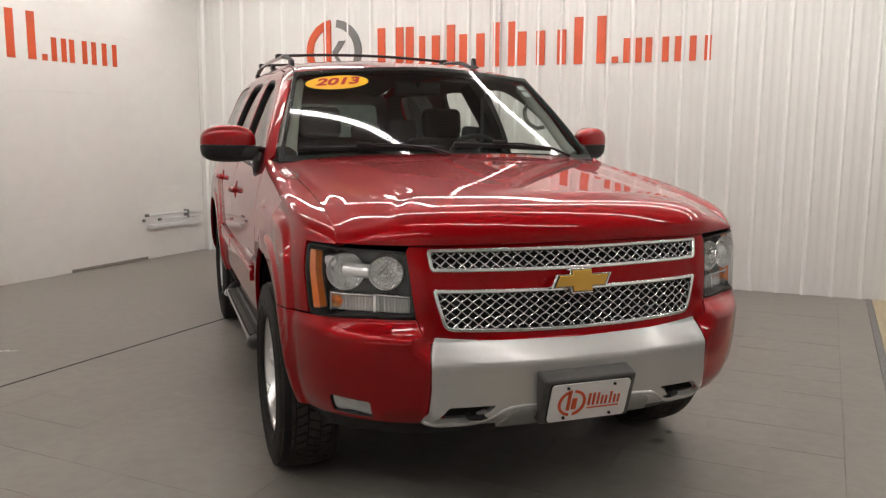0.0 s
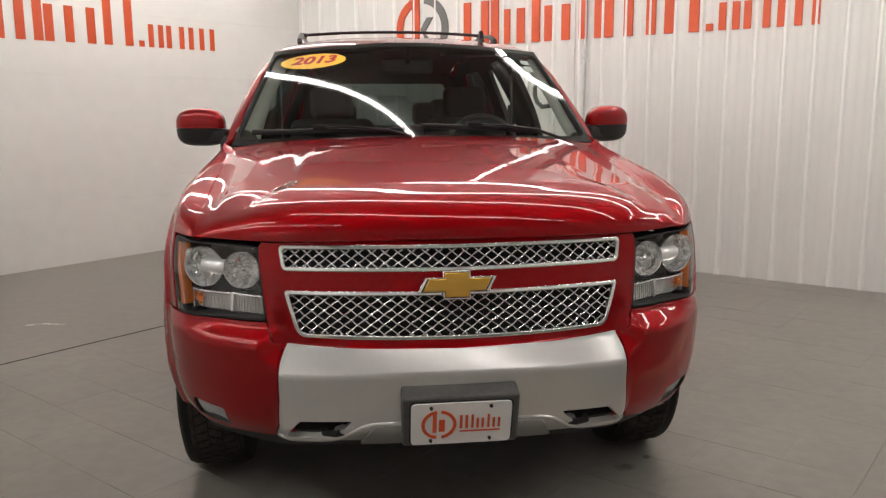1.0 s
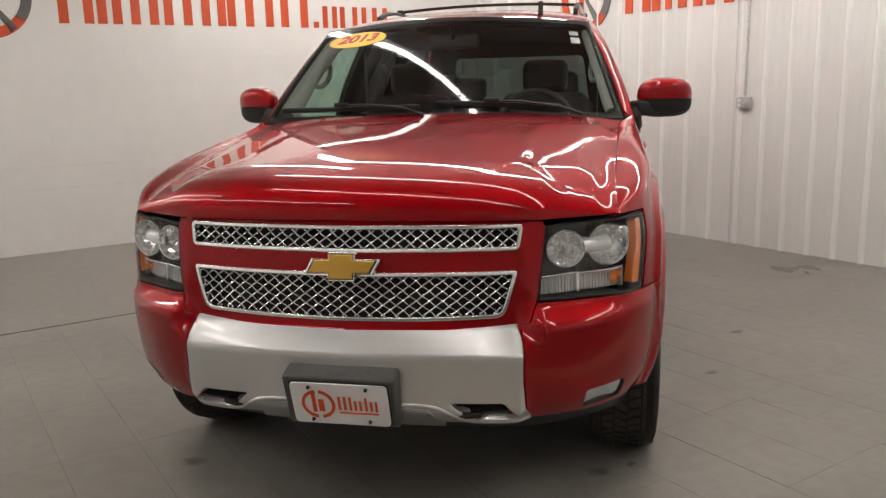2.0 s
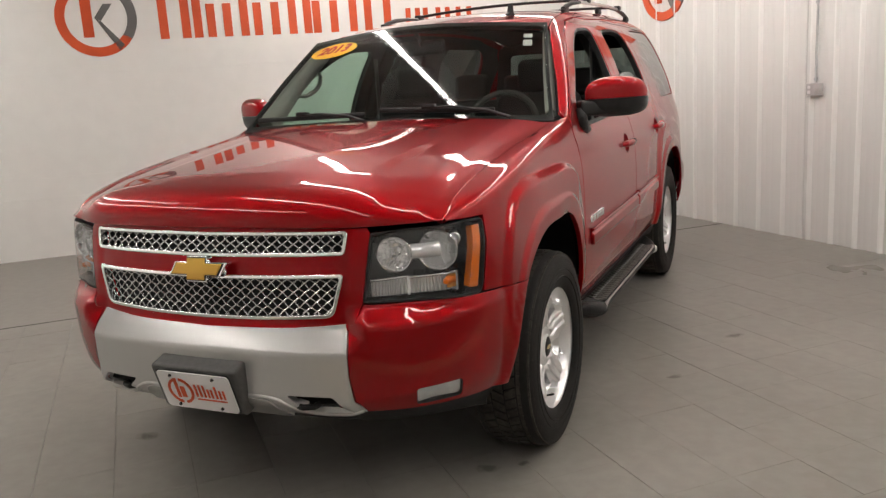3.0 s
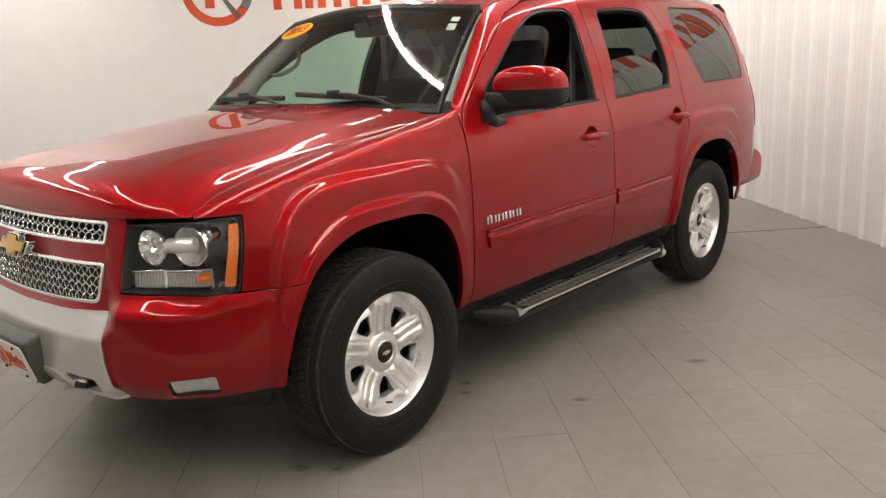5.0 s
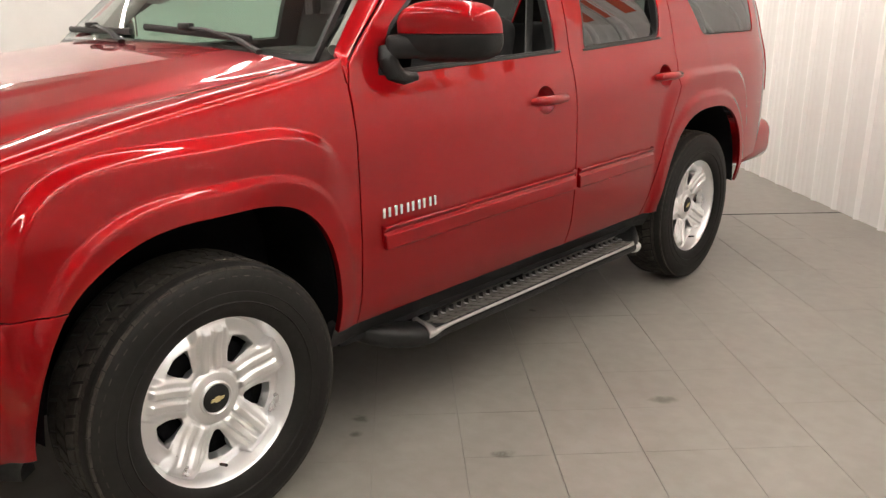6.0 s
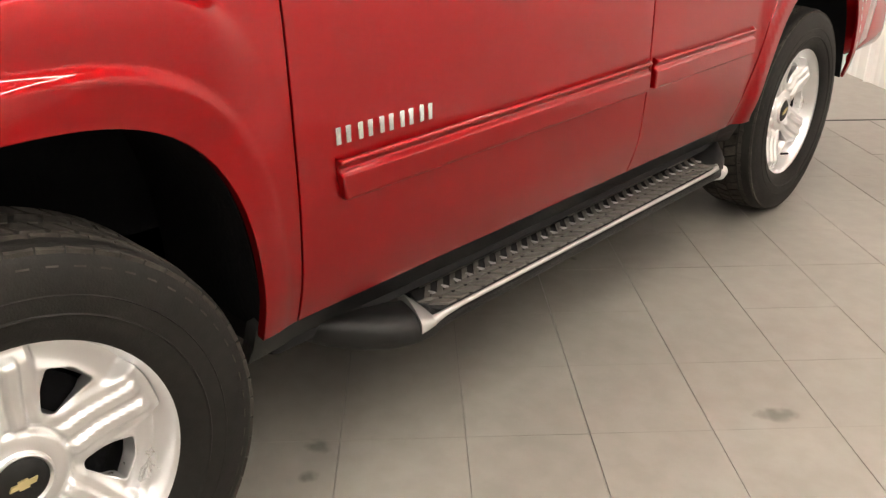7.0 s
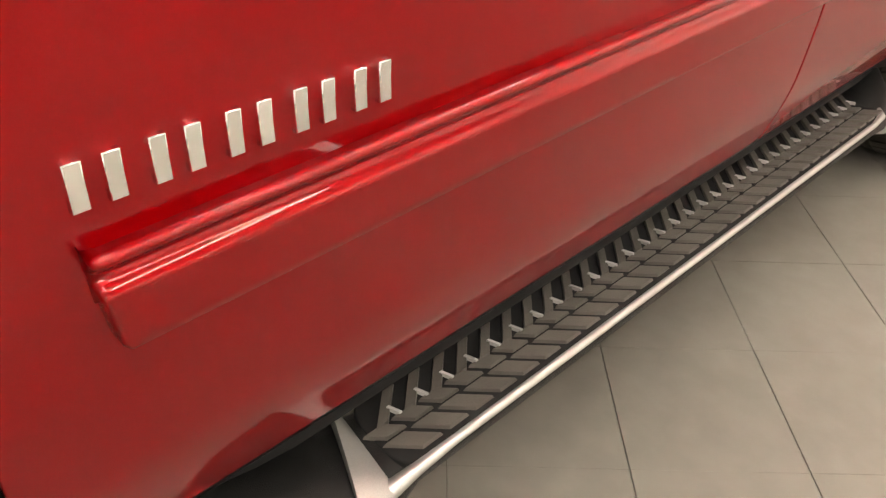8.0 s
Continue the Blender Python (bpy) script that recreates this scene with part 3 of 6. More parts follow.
# ---- ceiling lamps ----
def strip_lamp(m, length):
    ob = empty("strip_lamp", "long white ceiling strip lamp with lit tube", "ceiling lamp", m, group="ceiling strip lamps")
    part("housing", box(bmesh.new(), -length / 2, length / 2, -0.06, 0.06, -0.03, 0.0, 0.006), WHITE, ob)
    part("lit_tube", box(bmesh.new(), -length / 2 + 0.006, length / 2 - 0.006, -0.027, 0.027, -0.064, -0.031, 0.012), TUBE, ob, "glowing white diffuser")
    return ob


for u, first, last in ((-3.7, 1, 3), (-2.7, 2, 3), (-1.45, 0, 1), (0.2, 0, 2), (0.95, 3, 3), (1.85, 0, 3), (3.1, 0, 3)):
    for k in range(first, last + 1):
        strip_lamp(FLOOR_M @ pose(u, -3.40 + 2.47 * k, CEILING, 0, 0, 90), 2.465)


# ---- the car: its surfaces ----
# x across (driver's side +), y from the front axle to the rear, z up
AXLE_F, AXLE_R, TYRE_R = 0.0, 2.946, 0.3985
flank = curve([0.36, 0.45, 0.58, 0.75, 0.92, 1.06, 1.15, 1.25, 1.40, 1.55, 1.70, 1.80, 1.90], [0.865, 0.907, 0.940, 0.948, 0.946, 0.940, 0.925, 0.895, 0.852, 0.793, 0.722, 0.664, 0.595])
nose_in = curve([-0.90, -0.75, -0.68, -0.62, -0.55, -0.45, -0.25, 0.0, 0.35], [0.28, 0.135, 0.094, 0.058, 0.026, 0.008, 0.002, 0.001, 0.0])
tail_in = curve([3.0, 3.5, 3.75, 3.90, 3.99, 4.04], [0.0, 0.012, 0.035, 0.075, 0.14, 0.24])
roof_mid = curve([0.86, 1.2, 1.6, 2.1, 2.7, 3.3, 3.75, 4.0], [1.772, 1.826, 1.868, 1.896, 1.905, 1.892, 1.860, 1.815])
side_top = curve([0.55, 0.75, 1.0, 1.25, 1.6, 2.1, 2.7, 3.3, 3.75, 4.0], [1.33, 1.52, 1.72, 1.785, 1.825, 1.85, 1.858, 1.845, 1.80, 1.74])


def arch_power(cy, y):
    """The front openings are squarer behind the wheel."""
    return 3.8 if cy < 1 and y > cy else 2.7


def arch(y, z, cy, ry):
    """1 on the rim of a wheel opening, more outside it."""
    p = arch_power(cy, y)
    return ((abs(y - cy) / ry) ** p + (max(z - 0.30, 0) / 0.628) ** p) ** (1 / p)


def flare(y, z):
    out = 0.0
    for cy, ry, wide in ((-0.01, 0.455, 0.540), (2.95, 0.47, 0.555)):
        if abs(y - cy) > 0.7:
            continue
        r = arch(y, z, cy, ry)
        far = ((abs(y - cy - 0.01) / wide) ** 4.6 + (max(z - 0.30, 0) / 0.836) ** 4.6) ** (1 / 4.6)
        if cy < 1:
            # the two creases run back level and sharp, then die out towards the door
            back = sstep(0.02, 0.25, y - cy)
            low = sstep(1.08, 0.90, z) * back
            out += 0.021 * (1 - 0.45 * low) * sstep(1.0, 0.945 + 0.015 * back - 0.12 * low, far) + (0.014 - 0.004 * back) * (1 - 0.85 * sstep(0.97, 0.86, z) * back) * sstep(1.145, 1.085 + 0.02 * back, r)
        else:
            back = sstep(0.12, 0.54, cy - y)
            out += 0.018 * sstep(1.0, 0.945 - 0.07 * back, far) + 0.014 * (1 - 0.35 * back) * sstep(1.145, 1.085, r)
    return out


def plain_side(y, z):
    return flank(z) - nose_in(y) - tail_in(y) - 0.022 * sstep(0.93, 1.12, z) * sstep(-0.15, -0.60, y)


def side_x(y, z):
    x = plain_side(y, z)
    top = side_top(y)
    if z > top - 0.08:
        x -= 0.045 * ((z - top + 0.08) / 0.08) ** 2
    return x + flare(y, z)


def side(y, z):
    return (side_x(y, z), y, z)


def mirrored(place):
    def other(u, v):
        x, y, z = place(u, v)
        return (-x, y, z)

    return other


def both(name, poly, place, material, parent, flip=False, **more):
    """The same sheet on the driver's and the passenger's side; place maps the driver's side."""
    return (skin(name, poly, place, material, parent, flip=flip, **more), skin(name, poly, mirrored(place), material, parent, flip=not flip, **more))


# hood edge, seen from the side
seam_x = curve([-0.80, -0.66, -0.5, 0.0, 0.40, 0.46, 0.53], [0.765, 0.790, 0.800, 0.812, 0.822, 0.836, 0.876])
seam_z = curve([-0.80, -0.72, -0.66, -0.60, -0.5, -0.25, 0.0, 0.46, 0.53], [1.0, 1.047, 1.083, 1.108, 1.134, 1.185, 1.222, 1.282, 1.298])
fender_base = curve([-0.80, -0.66, -0.5, 0.0, 0.46, 0.53], [0.98, 1.015, 1.075, 1.165, 1.230, 1.240])
FENDER_LONG = 0.30


def fender(y, v):
    """v is the height up to the shoulder, then runs over it to the hood edge."""
    zb = fender_base(y)
    if v <= zb:
        x, z, t = plain_side(y, v), v, 0.0
    else:
        t = min((v - zb) / FENDER_LONG, 1.0) * math.pi / 2
        c, q = max(math.cos(t), 0.0), math.sin(t)
        k = (c ** 4.2 + q ** 4.2) ** (-1 / 4.2)
        xs = seam_x(y)
        z = zb + (seam_z(y) - zb) * q * k
        x = xs + (plain_side(y, z) - xs) * c * k
        t = math.atan2(q ** 3.2, c ** 3.2)
    f = flare(y, z)
    return (x + f * math.cos(t), y, z + f * math.sin(t) * 0.6)


# the nose: a plan curve round the bumper
nose_pts = [(0.0, -0.985), (0.2, -0.981), (0.40, -0.965), (0.545, -0.935), (0.68, -0.875), (0.79, -0.790), (0.876, -0.690), (0.936, -0.585), (0.970, -0.48), (0.984, -0.37)]
_fx = curve(range(10), [p[0] for p in nose_pts])
_fy = curve(range(10), [p[1] for p in nose_pts])
_k = np.linspace(0, 9, 361)
_xy = np.array([(_fx(k), _fy(k)) for k in _k])
_s = np.concatenate([[0], np.cumsum(np.linalg.norm(np.diff(_xy, axis=0), axis=1))])
NOSE_LONG = float(_s[-1])


def nose_plan(s):
    a, sign = min(abs(s), NOSE_LONG), (1 if s >= 0 else -1)
    p = np.array([np.interp(a, _s, _xy[:, 0]), np.interp(a, _s, _xy[:, 1])])
    q0 = np.array([np.interp(max(a - 0.03, -a), _s, _xy[:, 0]) if a > 0.03 else -np.interp(0.03 - a, _s, _xy[:, 0]), np.interp(abs(a - 0.03), _s, _xy[:, 1])])
    q1 = np.array([np.interp(min(a + 0.03, NOSE_LONG), _s, _xy[:, 0]), np.interp(min(a + 0.03, NOSE_LONG), _s, _xy[:, 1])])
    t = (q1 - q0) / max(np.linalg.norm(q1 - q0), 1e-9)
    return p[0] * sign, p[1], t[1] * sign, -t[0]


def s_at(x):
    """The length round the nose to a width x."""
    return float(np.interp(abs(x), _xy[:, 0], _s)) * (1 if x >= 0 else -1)


mid_in = curve([0.33, 0.42, 0.48, 0.643, 0.657, 0.70, 0.735, 0.80, 0.90, 1.0, 1.06], [-0.17, -0.055, 0.0, 0.0, -0.008, -0.038, -0.060, -0.063, -0.070, -0.090, -0.105])
pod_in = curve([0.33, 0.42, 0.50, 0.62, 0.728, 0.744, 0.79, 0.83, 0.90, 1.0, 1.06], [-0.16, -0.068, -0.022, -0.004, 0.0, -0.006, -0.052, -0.056, -0.064, -0.080, -0.092])


def nose(s, z):
    x, y, nx, ny = nose_plan(s)
    facet = sstep(0.66, 0.71, z) * sstep(0.84, 0.80, z)
    wide = 0.02 + 0.18 * sstep(0.95, 1.05, z) + 0.025 * facet
    pod = sstep(0.55 + 0.02 * facet - wide, 0.55 + 0.02 * facet + wide, abs(x))
    d = mid_in(z) * (1 - pod) + pod_in(z) * pod
    d *= 1 - sstep(0.74, 0.93, abs(x)) * sstep(0.6, 0.74, z)
    px, py = x + nx * d, y + ny * d
    lamp = sstep(0.745, 0.81, z)
    k = sstep(-0.74, -0.42, py) * (1 - lamp) + sstep(-0.80, -0.64, py) * lamp
    if k > 0:
        px = px * (1 - k) + math.copysign(side_x(py, z), px) * k
    return (px, py, z)


# the hood: u across, -1 to 1; v along, from lip to cowl
HOOD_CORNER = s_at(0.838)


def hood(u, v):
    a = abs(u)
    fx, fy, _ = nose(u * HOOD_CORNER, 1.05)
    yf = fy - 0.016 * (1 - a ** 6)
    yr = 0.385 + 0.085 * a ** 2.2
    t = min(v * abs(v), 1.06)
    d = (yr - yf) * t
    y = yf + d
    zl = 1.046 - 0.008 * a ** 3
    h = 0.114 * (1 - 0.22 * a ** 3)
    zr = 1.314 - 0.036 * a ** 3
    k = min(max(d, 0.0) / 0.13, 1.0)
    lip = h * (1 - (1 - k) ** 2.6) ** (1 / 2.6)
    z = zl + lip + (zr - zl - h) * (d / (yr - yf)) ** 0.93 if d > 0 else zl + d * 8.0
    ridge = 0.86 - 0.05 * max(t, 0.0)
    swell = 0.012 * sstep(0.02, 0.2, t)
    edge_z = seam_z(-0.71 + 1.18 * max(t, 0.0)) + 0.001
    fall = z + swell - edge_z
    over = max(a - ridge, 0.0) / (1 - ridge)
    dome = 0.14 * min(a / ridge, 1.0) ** 2.2 + 0.86 * over ** 1.4
    crisp = sstep(0.04, 0.22, t)
    z += swell - fall * (dome * crisp + a ** 5 * (1 - crisp) if fall > 0 else a ** 5)
    # the raised middle drops by a narrow facet to the shoulders
    crease = 0.585 + 0.15 * sstep(0.30, 0.0, t)
    fall_off = sstep(crease, crease + 0.085, a)
    z -= 0.007 * sstep(0.0, 0.07, t) * sstep(0.9, 0.40, t) * fall_off
    side_k = sstep(0.0, 0.3, t)
    x = fx * (1 - side_k) + u * seam_x(y) * side_k
    k = sstep(0.90, 1.0, a)
    z += (edge_z - z) * k
    return (x, y, z)


def windscreen(u, v):
    """u across, -1 to 1; v up, 0 to 1."""
    a = 0.82 * (1.4 * u * u - 0.4 * u ** 4)
    half = 0.832 + (0.672 - 0.832) * v
    y = (0.375 + 0.125 * a) * (1 - v) + (0.868 + 0.135 * a) * v - 0.022 * math.sin(math.pi * v)
    z = (1.322 - 0.022 * a) * (1 - v) + (1.778 - 0.046 * a) * v
    return (u * half, y, z)


def roof(u, v):
    """u across, -1 to 1; v is the place along the car."""
    front = 0.868 + 0.135 * u * u
    y = front + (v - 0.868) * (1.5 - front) / (1.5 - 0.868) if v < 1.5 else v
    top = side_top(y)
    half = side_x(y, top) + 0.002
    a = abs(u)
    z = top + (roof_mid(y) - top) * (1 - a ** 2.6)
    return (u * half, y, z)


car = empty("car", "dark red metallic four-door SUV parked on the grey tiled floor", "car", pose(-0.002, 0, 0) @ Matrix.Diagonal((1.012, 1, 1, 1)))

# outlines on the flank, in (y, z)
def arch_line(cy, ry, y0, y1, z_low, n=64, out=1.0):
    """Points of a wheel opening from its rear foot over the top to its front foot."""
    pts = []
    for k in range(n + 1):
        t = math.pi * k / n
        c, s = math.cos(t), math.sin(t)
        p = arch_power(cy, cy + c)
        r = (abs(c) ** p + abs(s) ** p) ** (-1 / p)
        pts.append((cy + ry * out * r * c, 0.30 + 0.628 * out * r * s))
    return [p for p in pts if p[1] >= z_low]


ARCH_F = [(y - (0.024 * sstep(0.92, 0.78, z) if y < -0.2 else 0), z) for y, z in arch_line(-0.01, 0.455, 0, 0, 0.46)]
ARCH_R = arch_line(2.95, 0.47, 0, 0, 0.46)
DOOR_Y, B_Y, SILL = 0.535, 1.735, 0.455

# fender: up the door gap, over the hood edge, down behind the headlamp, round the wheel
arch_f = [p for p in ARCH_F if not (p[0] < -0.2 and p[1] < 0.785)]
def brow(y):
    """Where the fender meets the lamp's upper edge."""
    lo, hi = fender_base(y) - 0.05, fender_base(y) + FENDER_LONG
    for _ in range(30):
        mid = (lo + hi) / 2
        lo, hi = (mid, hi) if fender(y, mid)[2] < 1.046 else (lo, mid)
    return (y, lo)


def arch_y(z):
    """The front foot of the front wheel opening at a height."""
    return -0.01 - 0.455 * (1 - ((z - 0.30) / 0.628) ** 2.7) ** (1 / 2.7) - 0.024 * sstep(0.92, 0.78, z)


poly = [(arch_f[0][0], SILL), (DOOR_Y, SILL), (DOOR_Y, 1.10)] + [(y, fender_base(y) + FENDER_LONG) for y in np.linspace(0.5345, -0.705, 16)] + [brow(y) for y in (-0.705, -0.68, -0.65, -0.62, -0.595, -0.578)] + [(-0.588, 0.96), (-0.612, 0.7935), (-0.50, 0.7868), (arch_y(0.7835), 0.7835)] + [p for p in arch_f[::-1] if p[0] > -0.2 or p[1] > 0.80]
both("fender", poly, fender, RED, car, label="dark red metallic fender with flared wheel arch", step=0.0074, depth=0.02)

both("pillar_foot", [(0.524, 1.10), (0.60, 1.10), (0.64, 1.33), (0.56, 1.29), (0.524, 1.27)], side, RED, car, step=0.02, lift=-0.007, depth=0.0, gap=0)

# doors, window frames and rear quarter
WIN_F = rounded([(0.665, 1.238), (0.765, 1.388), (1.13, 1.632), (1.35, 1.722), (1.63, 1.735), (1.69, 1.70), (1.66, 1.50), (1.645, 1.262)], [0.02, 0.02, 0.1, 0.1, 0.05, 0.04, 0.05, 0.03])
WIN_R = rounded([(1.845, 1.262), (1.885, 1.45), (1.935, 1.73), (2.25, 1.748), (2.48, 1.735), (2.555, 1.60), (2.545, 1.42), (2.50, 1.288)], [0.03, 0.05, 0.04, 0.1, 0.09, 0.1, 0.08, 0.05])
WIN_Q = rounded([(2.965, 1.285), (2.78, 1.62), (2.83, 1.755), (3.48, 1.758), (3.64, 1.68), (3.70, 1.50), (3.66, 1.285)], [0.04, 0.1, 0.04, 0.1, 0.08, 0.1, 0.04])
DOOR_F = [(DOOR_Y, SILL), (B_Y - 0.004, SILL), (B_Y, 0.8), (B_Y, 1.25), (1.79, 1.79), (1.55, 1.793), (1.31, 1.765), (1.10, 1.70), (0.80, 1.50), (0.62, 1.345), (0.562, 1.285), (0.541, 1.22), (DOOR_Y, 1.12)]
DOOR_B = [(B_Y - 0.004, SILL), (2.375, SILL), (2.425, 0.62), (2.475, 0.80), (2.56, 0.955), (2.625, 1.06), (2.64, 1.30), (2.66, 1.60), (2.56, 1.795), (2.30, 1.813), (1.79, 1.79), (B_Y, 1.25), (B_Y, 0.8)]
doors = {}
HANDLES = {"front_door": (1.535, 1.088), "rear_door": (2.515, 1.112)}
for sgn, place, flp in ((1, side, False), (-1, mirrored(side), True)):
    for key, poly, win in (("front_door", DOOR_F, WIN_F), ("rear_door", DOOR_B, WIN_R)):
        hy, hz = HANDLES[key]
        oval = [(hy - 0.012 + 0.058 * math.cos(t), hz + 0.001 + 0.052 * math.sin(t)) for t in np.linspace(0, 2 * math.pi, 29)[:-1]]
        doors[key, sgn] = skin(key, poly, place, RED, car, holes=[win, oval], flip=flp, label="dark red metallic " + key.replace("_", " "), step=0.018)
        bowl = lambda y, z, hy=hy, hz=hz: (side_x(y, z) - 0.046 * max(1 - ((y - hy + 0.012) / 0.059) ** 2 - ((z - hz - 0.001) / 0.053) ** 2, 0) ** 0.55, y, z)
        skin("handle_recess", oval, bowl if sgn > 0 else mirrored(bowl), RED, doors[key, sgn], flip=flp, step=0.008, gap=-0.003, edge=0.001, depth=0.0)
        skin("window_seal", win, place, BLACK, doors[key, sgn], holes=[inset(win, 0.014)], flip=flp, gap=-0.002, lift=-0.004, depth=0.03, step=0.03)

quarter = [(2.375, SILL), (2.50, SILL)] + [p for p in ARCH_R if p[1] >= 0.46][::-1] + [(3.44, SILL), (3.55, 0.56), (4.03, 0.60), (4.035, 1.20), (3.99, 1.50), (3.93, 1.70), (3.86, 1.77)]
quarter += [(y, side_top(y)) for y in (3.6, 3.3, 3.0, 2.7, 2.4, 2.1, 1.8, 1.6, 1.4, 1.25, 1.1, 1.0, 0.9, 0.75, 0.62)]
quarter += [(0.536, 1.312), (0.535, 1.23), (0.541, 1.22), (0.562, 1.285), (0.62, 1.345), (0.80, 1.50), (1.10, 1.70), (1.31, 1.765), (1.55, 1.793), (1.79, 1.79), (2.30, 1.813), (2.56, 1.795), (2.66, 1.60), (2.64, 1.30), (2.625, 1.06), (2.56, 0.955), (2.475, 0.80), (2.425, 0.62)]
both("body_side", quarter, side, RED, car, holes=[WIN_Q], label="dark red metallic rear quarter and roof rail", step=0.016)
for sgn, place, flp in ((1, side, False), (-1, mirrored(side), True)):
    q = skin("quarter_window", WIN_Q, place, PRIVACY, car, flip=flp, gap=0.004, lift=-0.004, depth=0.004, label="dark tinted rear side window", step=0.04)
    q.visible_shadow = False
    glass_low = WIN_R if sgn < 0 else rounded([(1.835, 1.25), (1.895, 1.462), (2.13, 1.486), (2.36, 1.484), (2.465, 1.40), (2.505, 1.27)], [0.01, 0.01, 0.1, 0.1, 0.06, 0.01])
    g = skin("window_glass", glass_low, place, PRIVACY, doors["rear_door", sgn], flip=flp, gap=-0.004 if sgn < 0 else 0.0, lift=-0.022, depth=0.004, label="dark tinted glass, half lowered" if sgn > 0 else "dark tinted glass", step=0.04)
    g.visible_shadow = False
    if sgn < 0:
        g = skin("window_glass", WIN_F, place, SIDEGLASS, doors["front_door", sgn], flip=flp, gap=-0.004, lift=-0.022, depth=0.004, label="greenish side glass", step=0.04)
        g.visible_shadow = False

# hood, windscreen, roof
skin("hood", [(-1, 0), (1, 0), (1, 1), (-1, 1)], hood, RED, car, step=0.0125, gap=0.002, edge=0.003, depth=0.02, label="dark red metallic hood with raised centre")
ws = skin("windscreen", rounded([(-0.99, 0.0), (0.99, 0.0), (0.985, 1.0), (-0.985, 1.0)], 0.05), windscreen, CLEAR, car, step=0.05, depth=0.005, gap=0.0, label="greenish windscreen glass")
ws.visible_shadow = False
skin("windscreen_seal", [(-1.0, -0.03), (1.0, -0.03), (0.998, 1.015), (-0.998, 1.015)], windscreen, BLACK, car, holes=[rounded([(-0.980, 0.025), (0.980, 0.025), (0.976, 0.972), (-0.976, 0.972)], 0.06)], step=0.04, lift=-0.003, gap=0.0, depth=0.02)
skin("roof", [(-1, 0.872), (1, 0.872), (1, 3.95), (-1, 3.95)], roof, RED, car, step=0.045, gap=0.0, depth=0.02, label="dark red metallic roof")


# ---- the nose: bumper, grille, lamps ----
def s_of_y(y):
    return float(np.interp(y, _xy[:, 1], _s))


def s_where(y, z):
    """The length round the nose at which the skin at height z stands at y."""
    lo, hi = s_at(0.6), NOSE_LONG
    for _ in range(40):
        mid = (lo + hi) / 2
        lo, hi = (mid, hi) if nose(mid, z)[1] < y else (lo, mid)
    return lo


def catmull(pts, n=6):
    """A smooth run through the points."""
    q = [pts[0]] + list(pts) + [pts[-1]]
    out = []
    for a, b, c, d in zip(q, q[1:], q[2:], q[3:]):
        for i in range(n):
            t = i / n
            out.append(0.5 * (2 * b + (c - a) * t + (2 * a - 5 * b + 4 * c - d) * t * t + (3 * b - a - 3 * c + d) * t ** 3))
    return out + [pts[-1]]


IN_LOW, IN_HIGH, OUT_HIGH, OUT_LOW = s_at(0.600), s_at(0.640), s_where(-0.580, 1.04), s_where(-0.614, 0.80)
SIL = s_at(0.546)
silver = [(-SIL, 0.57), (-s_at(0.556), 0.48), (-s_at(0.585), 0.428), (-s_at(0.5), 0.418), (-s_at(0.33), 0.418), (s_at(0.33), 0.418), (s_at(0.5), 0.418), (s_at(0.585), 0.428), (s_at(0.556), 0.48), (SIL, 0.57), (SIL, 0.685), (s_at(0.537), 0.737), (s_at(0.3), 0.722), (0, 0.716), (-s_at(0.3), 0.722), (-s_at(0.537), 0.737), (-SIL, 0.685)]
hooks = [rounded([(k * s_at(0.545), 0.436), (k * s_at(0.40), 0.434), (k * s_at(0.325), 0.503), (k * s_at(0.485), 0.503)], 0.010) for k in (1, -1)]
bumper = skin("silver_bumper", silver, nose, SILVER, car, holes=hooks, step=0.012, label="silver painted centre bumper with tow hook openings", depth=0.03)
for k in (1, -1):
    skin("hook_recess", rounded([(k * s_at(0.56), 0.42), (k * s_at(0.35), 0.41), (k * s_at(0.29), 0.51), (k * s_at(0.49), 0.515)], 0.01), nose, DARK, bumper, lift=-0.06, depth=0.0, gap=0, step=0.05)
    x = k * 0.375
    part("tow_hook", tube(bmesh.new(), [(x - 0.04, -0.90, 0.462), (x - 0.035, -0.945, 0.462), (x, -0.96, 0.462), (x + 0.035, -0.945, 0.462), (x + 0.04, -0.90, 0.462)], 0.011, 8), BLACK, bumper, "black tow hook")
skin("skid_panel", rounded([(-s_at(0.315), 0.402), (s_at(0.315), 0.402), (s_at(0.262), 0.488), (-s_at(0.262), 0.488)], 0.02), nose, SHADESILVER, car, step=0.02, lift=0.006, depth=0.04, label="silver lower bumper panel, coloured darker for its downward-facing shade")
for k in (1, -1):
    run = catmull([Vector(nose(k * s_at(x), z)) + Vector((0, 0.004, 0)) for x, z in ((0.16, 0.492), (0.24, 0.492), (0.29, 0.484), (0.33, 0.464), (0.365, 0.441), (0.41, 0.429), (0.48, 0.427), (0.53, 0.429), (0.57, 0.435))])
    part("lip_bar", tube(bmesh.new(), run, 0.0085, 10), SILVER, bumper, "silver lip sweeping under the tow hook opening")
skin("lower_valance", [(-s_of_y(-0.58), 0.335), (s_of_y(-0.58), 0.335), (s_of_y(-0.52), 0.45), (-s_of_y(-0.52), 0.45)], nose, BLACK, car, step=0.03, lift=-0.022, depth=0.05, label="black lower valance")

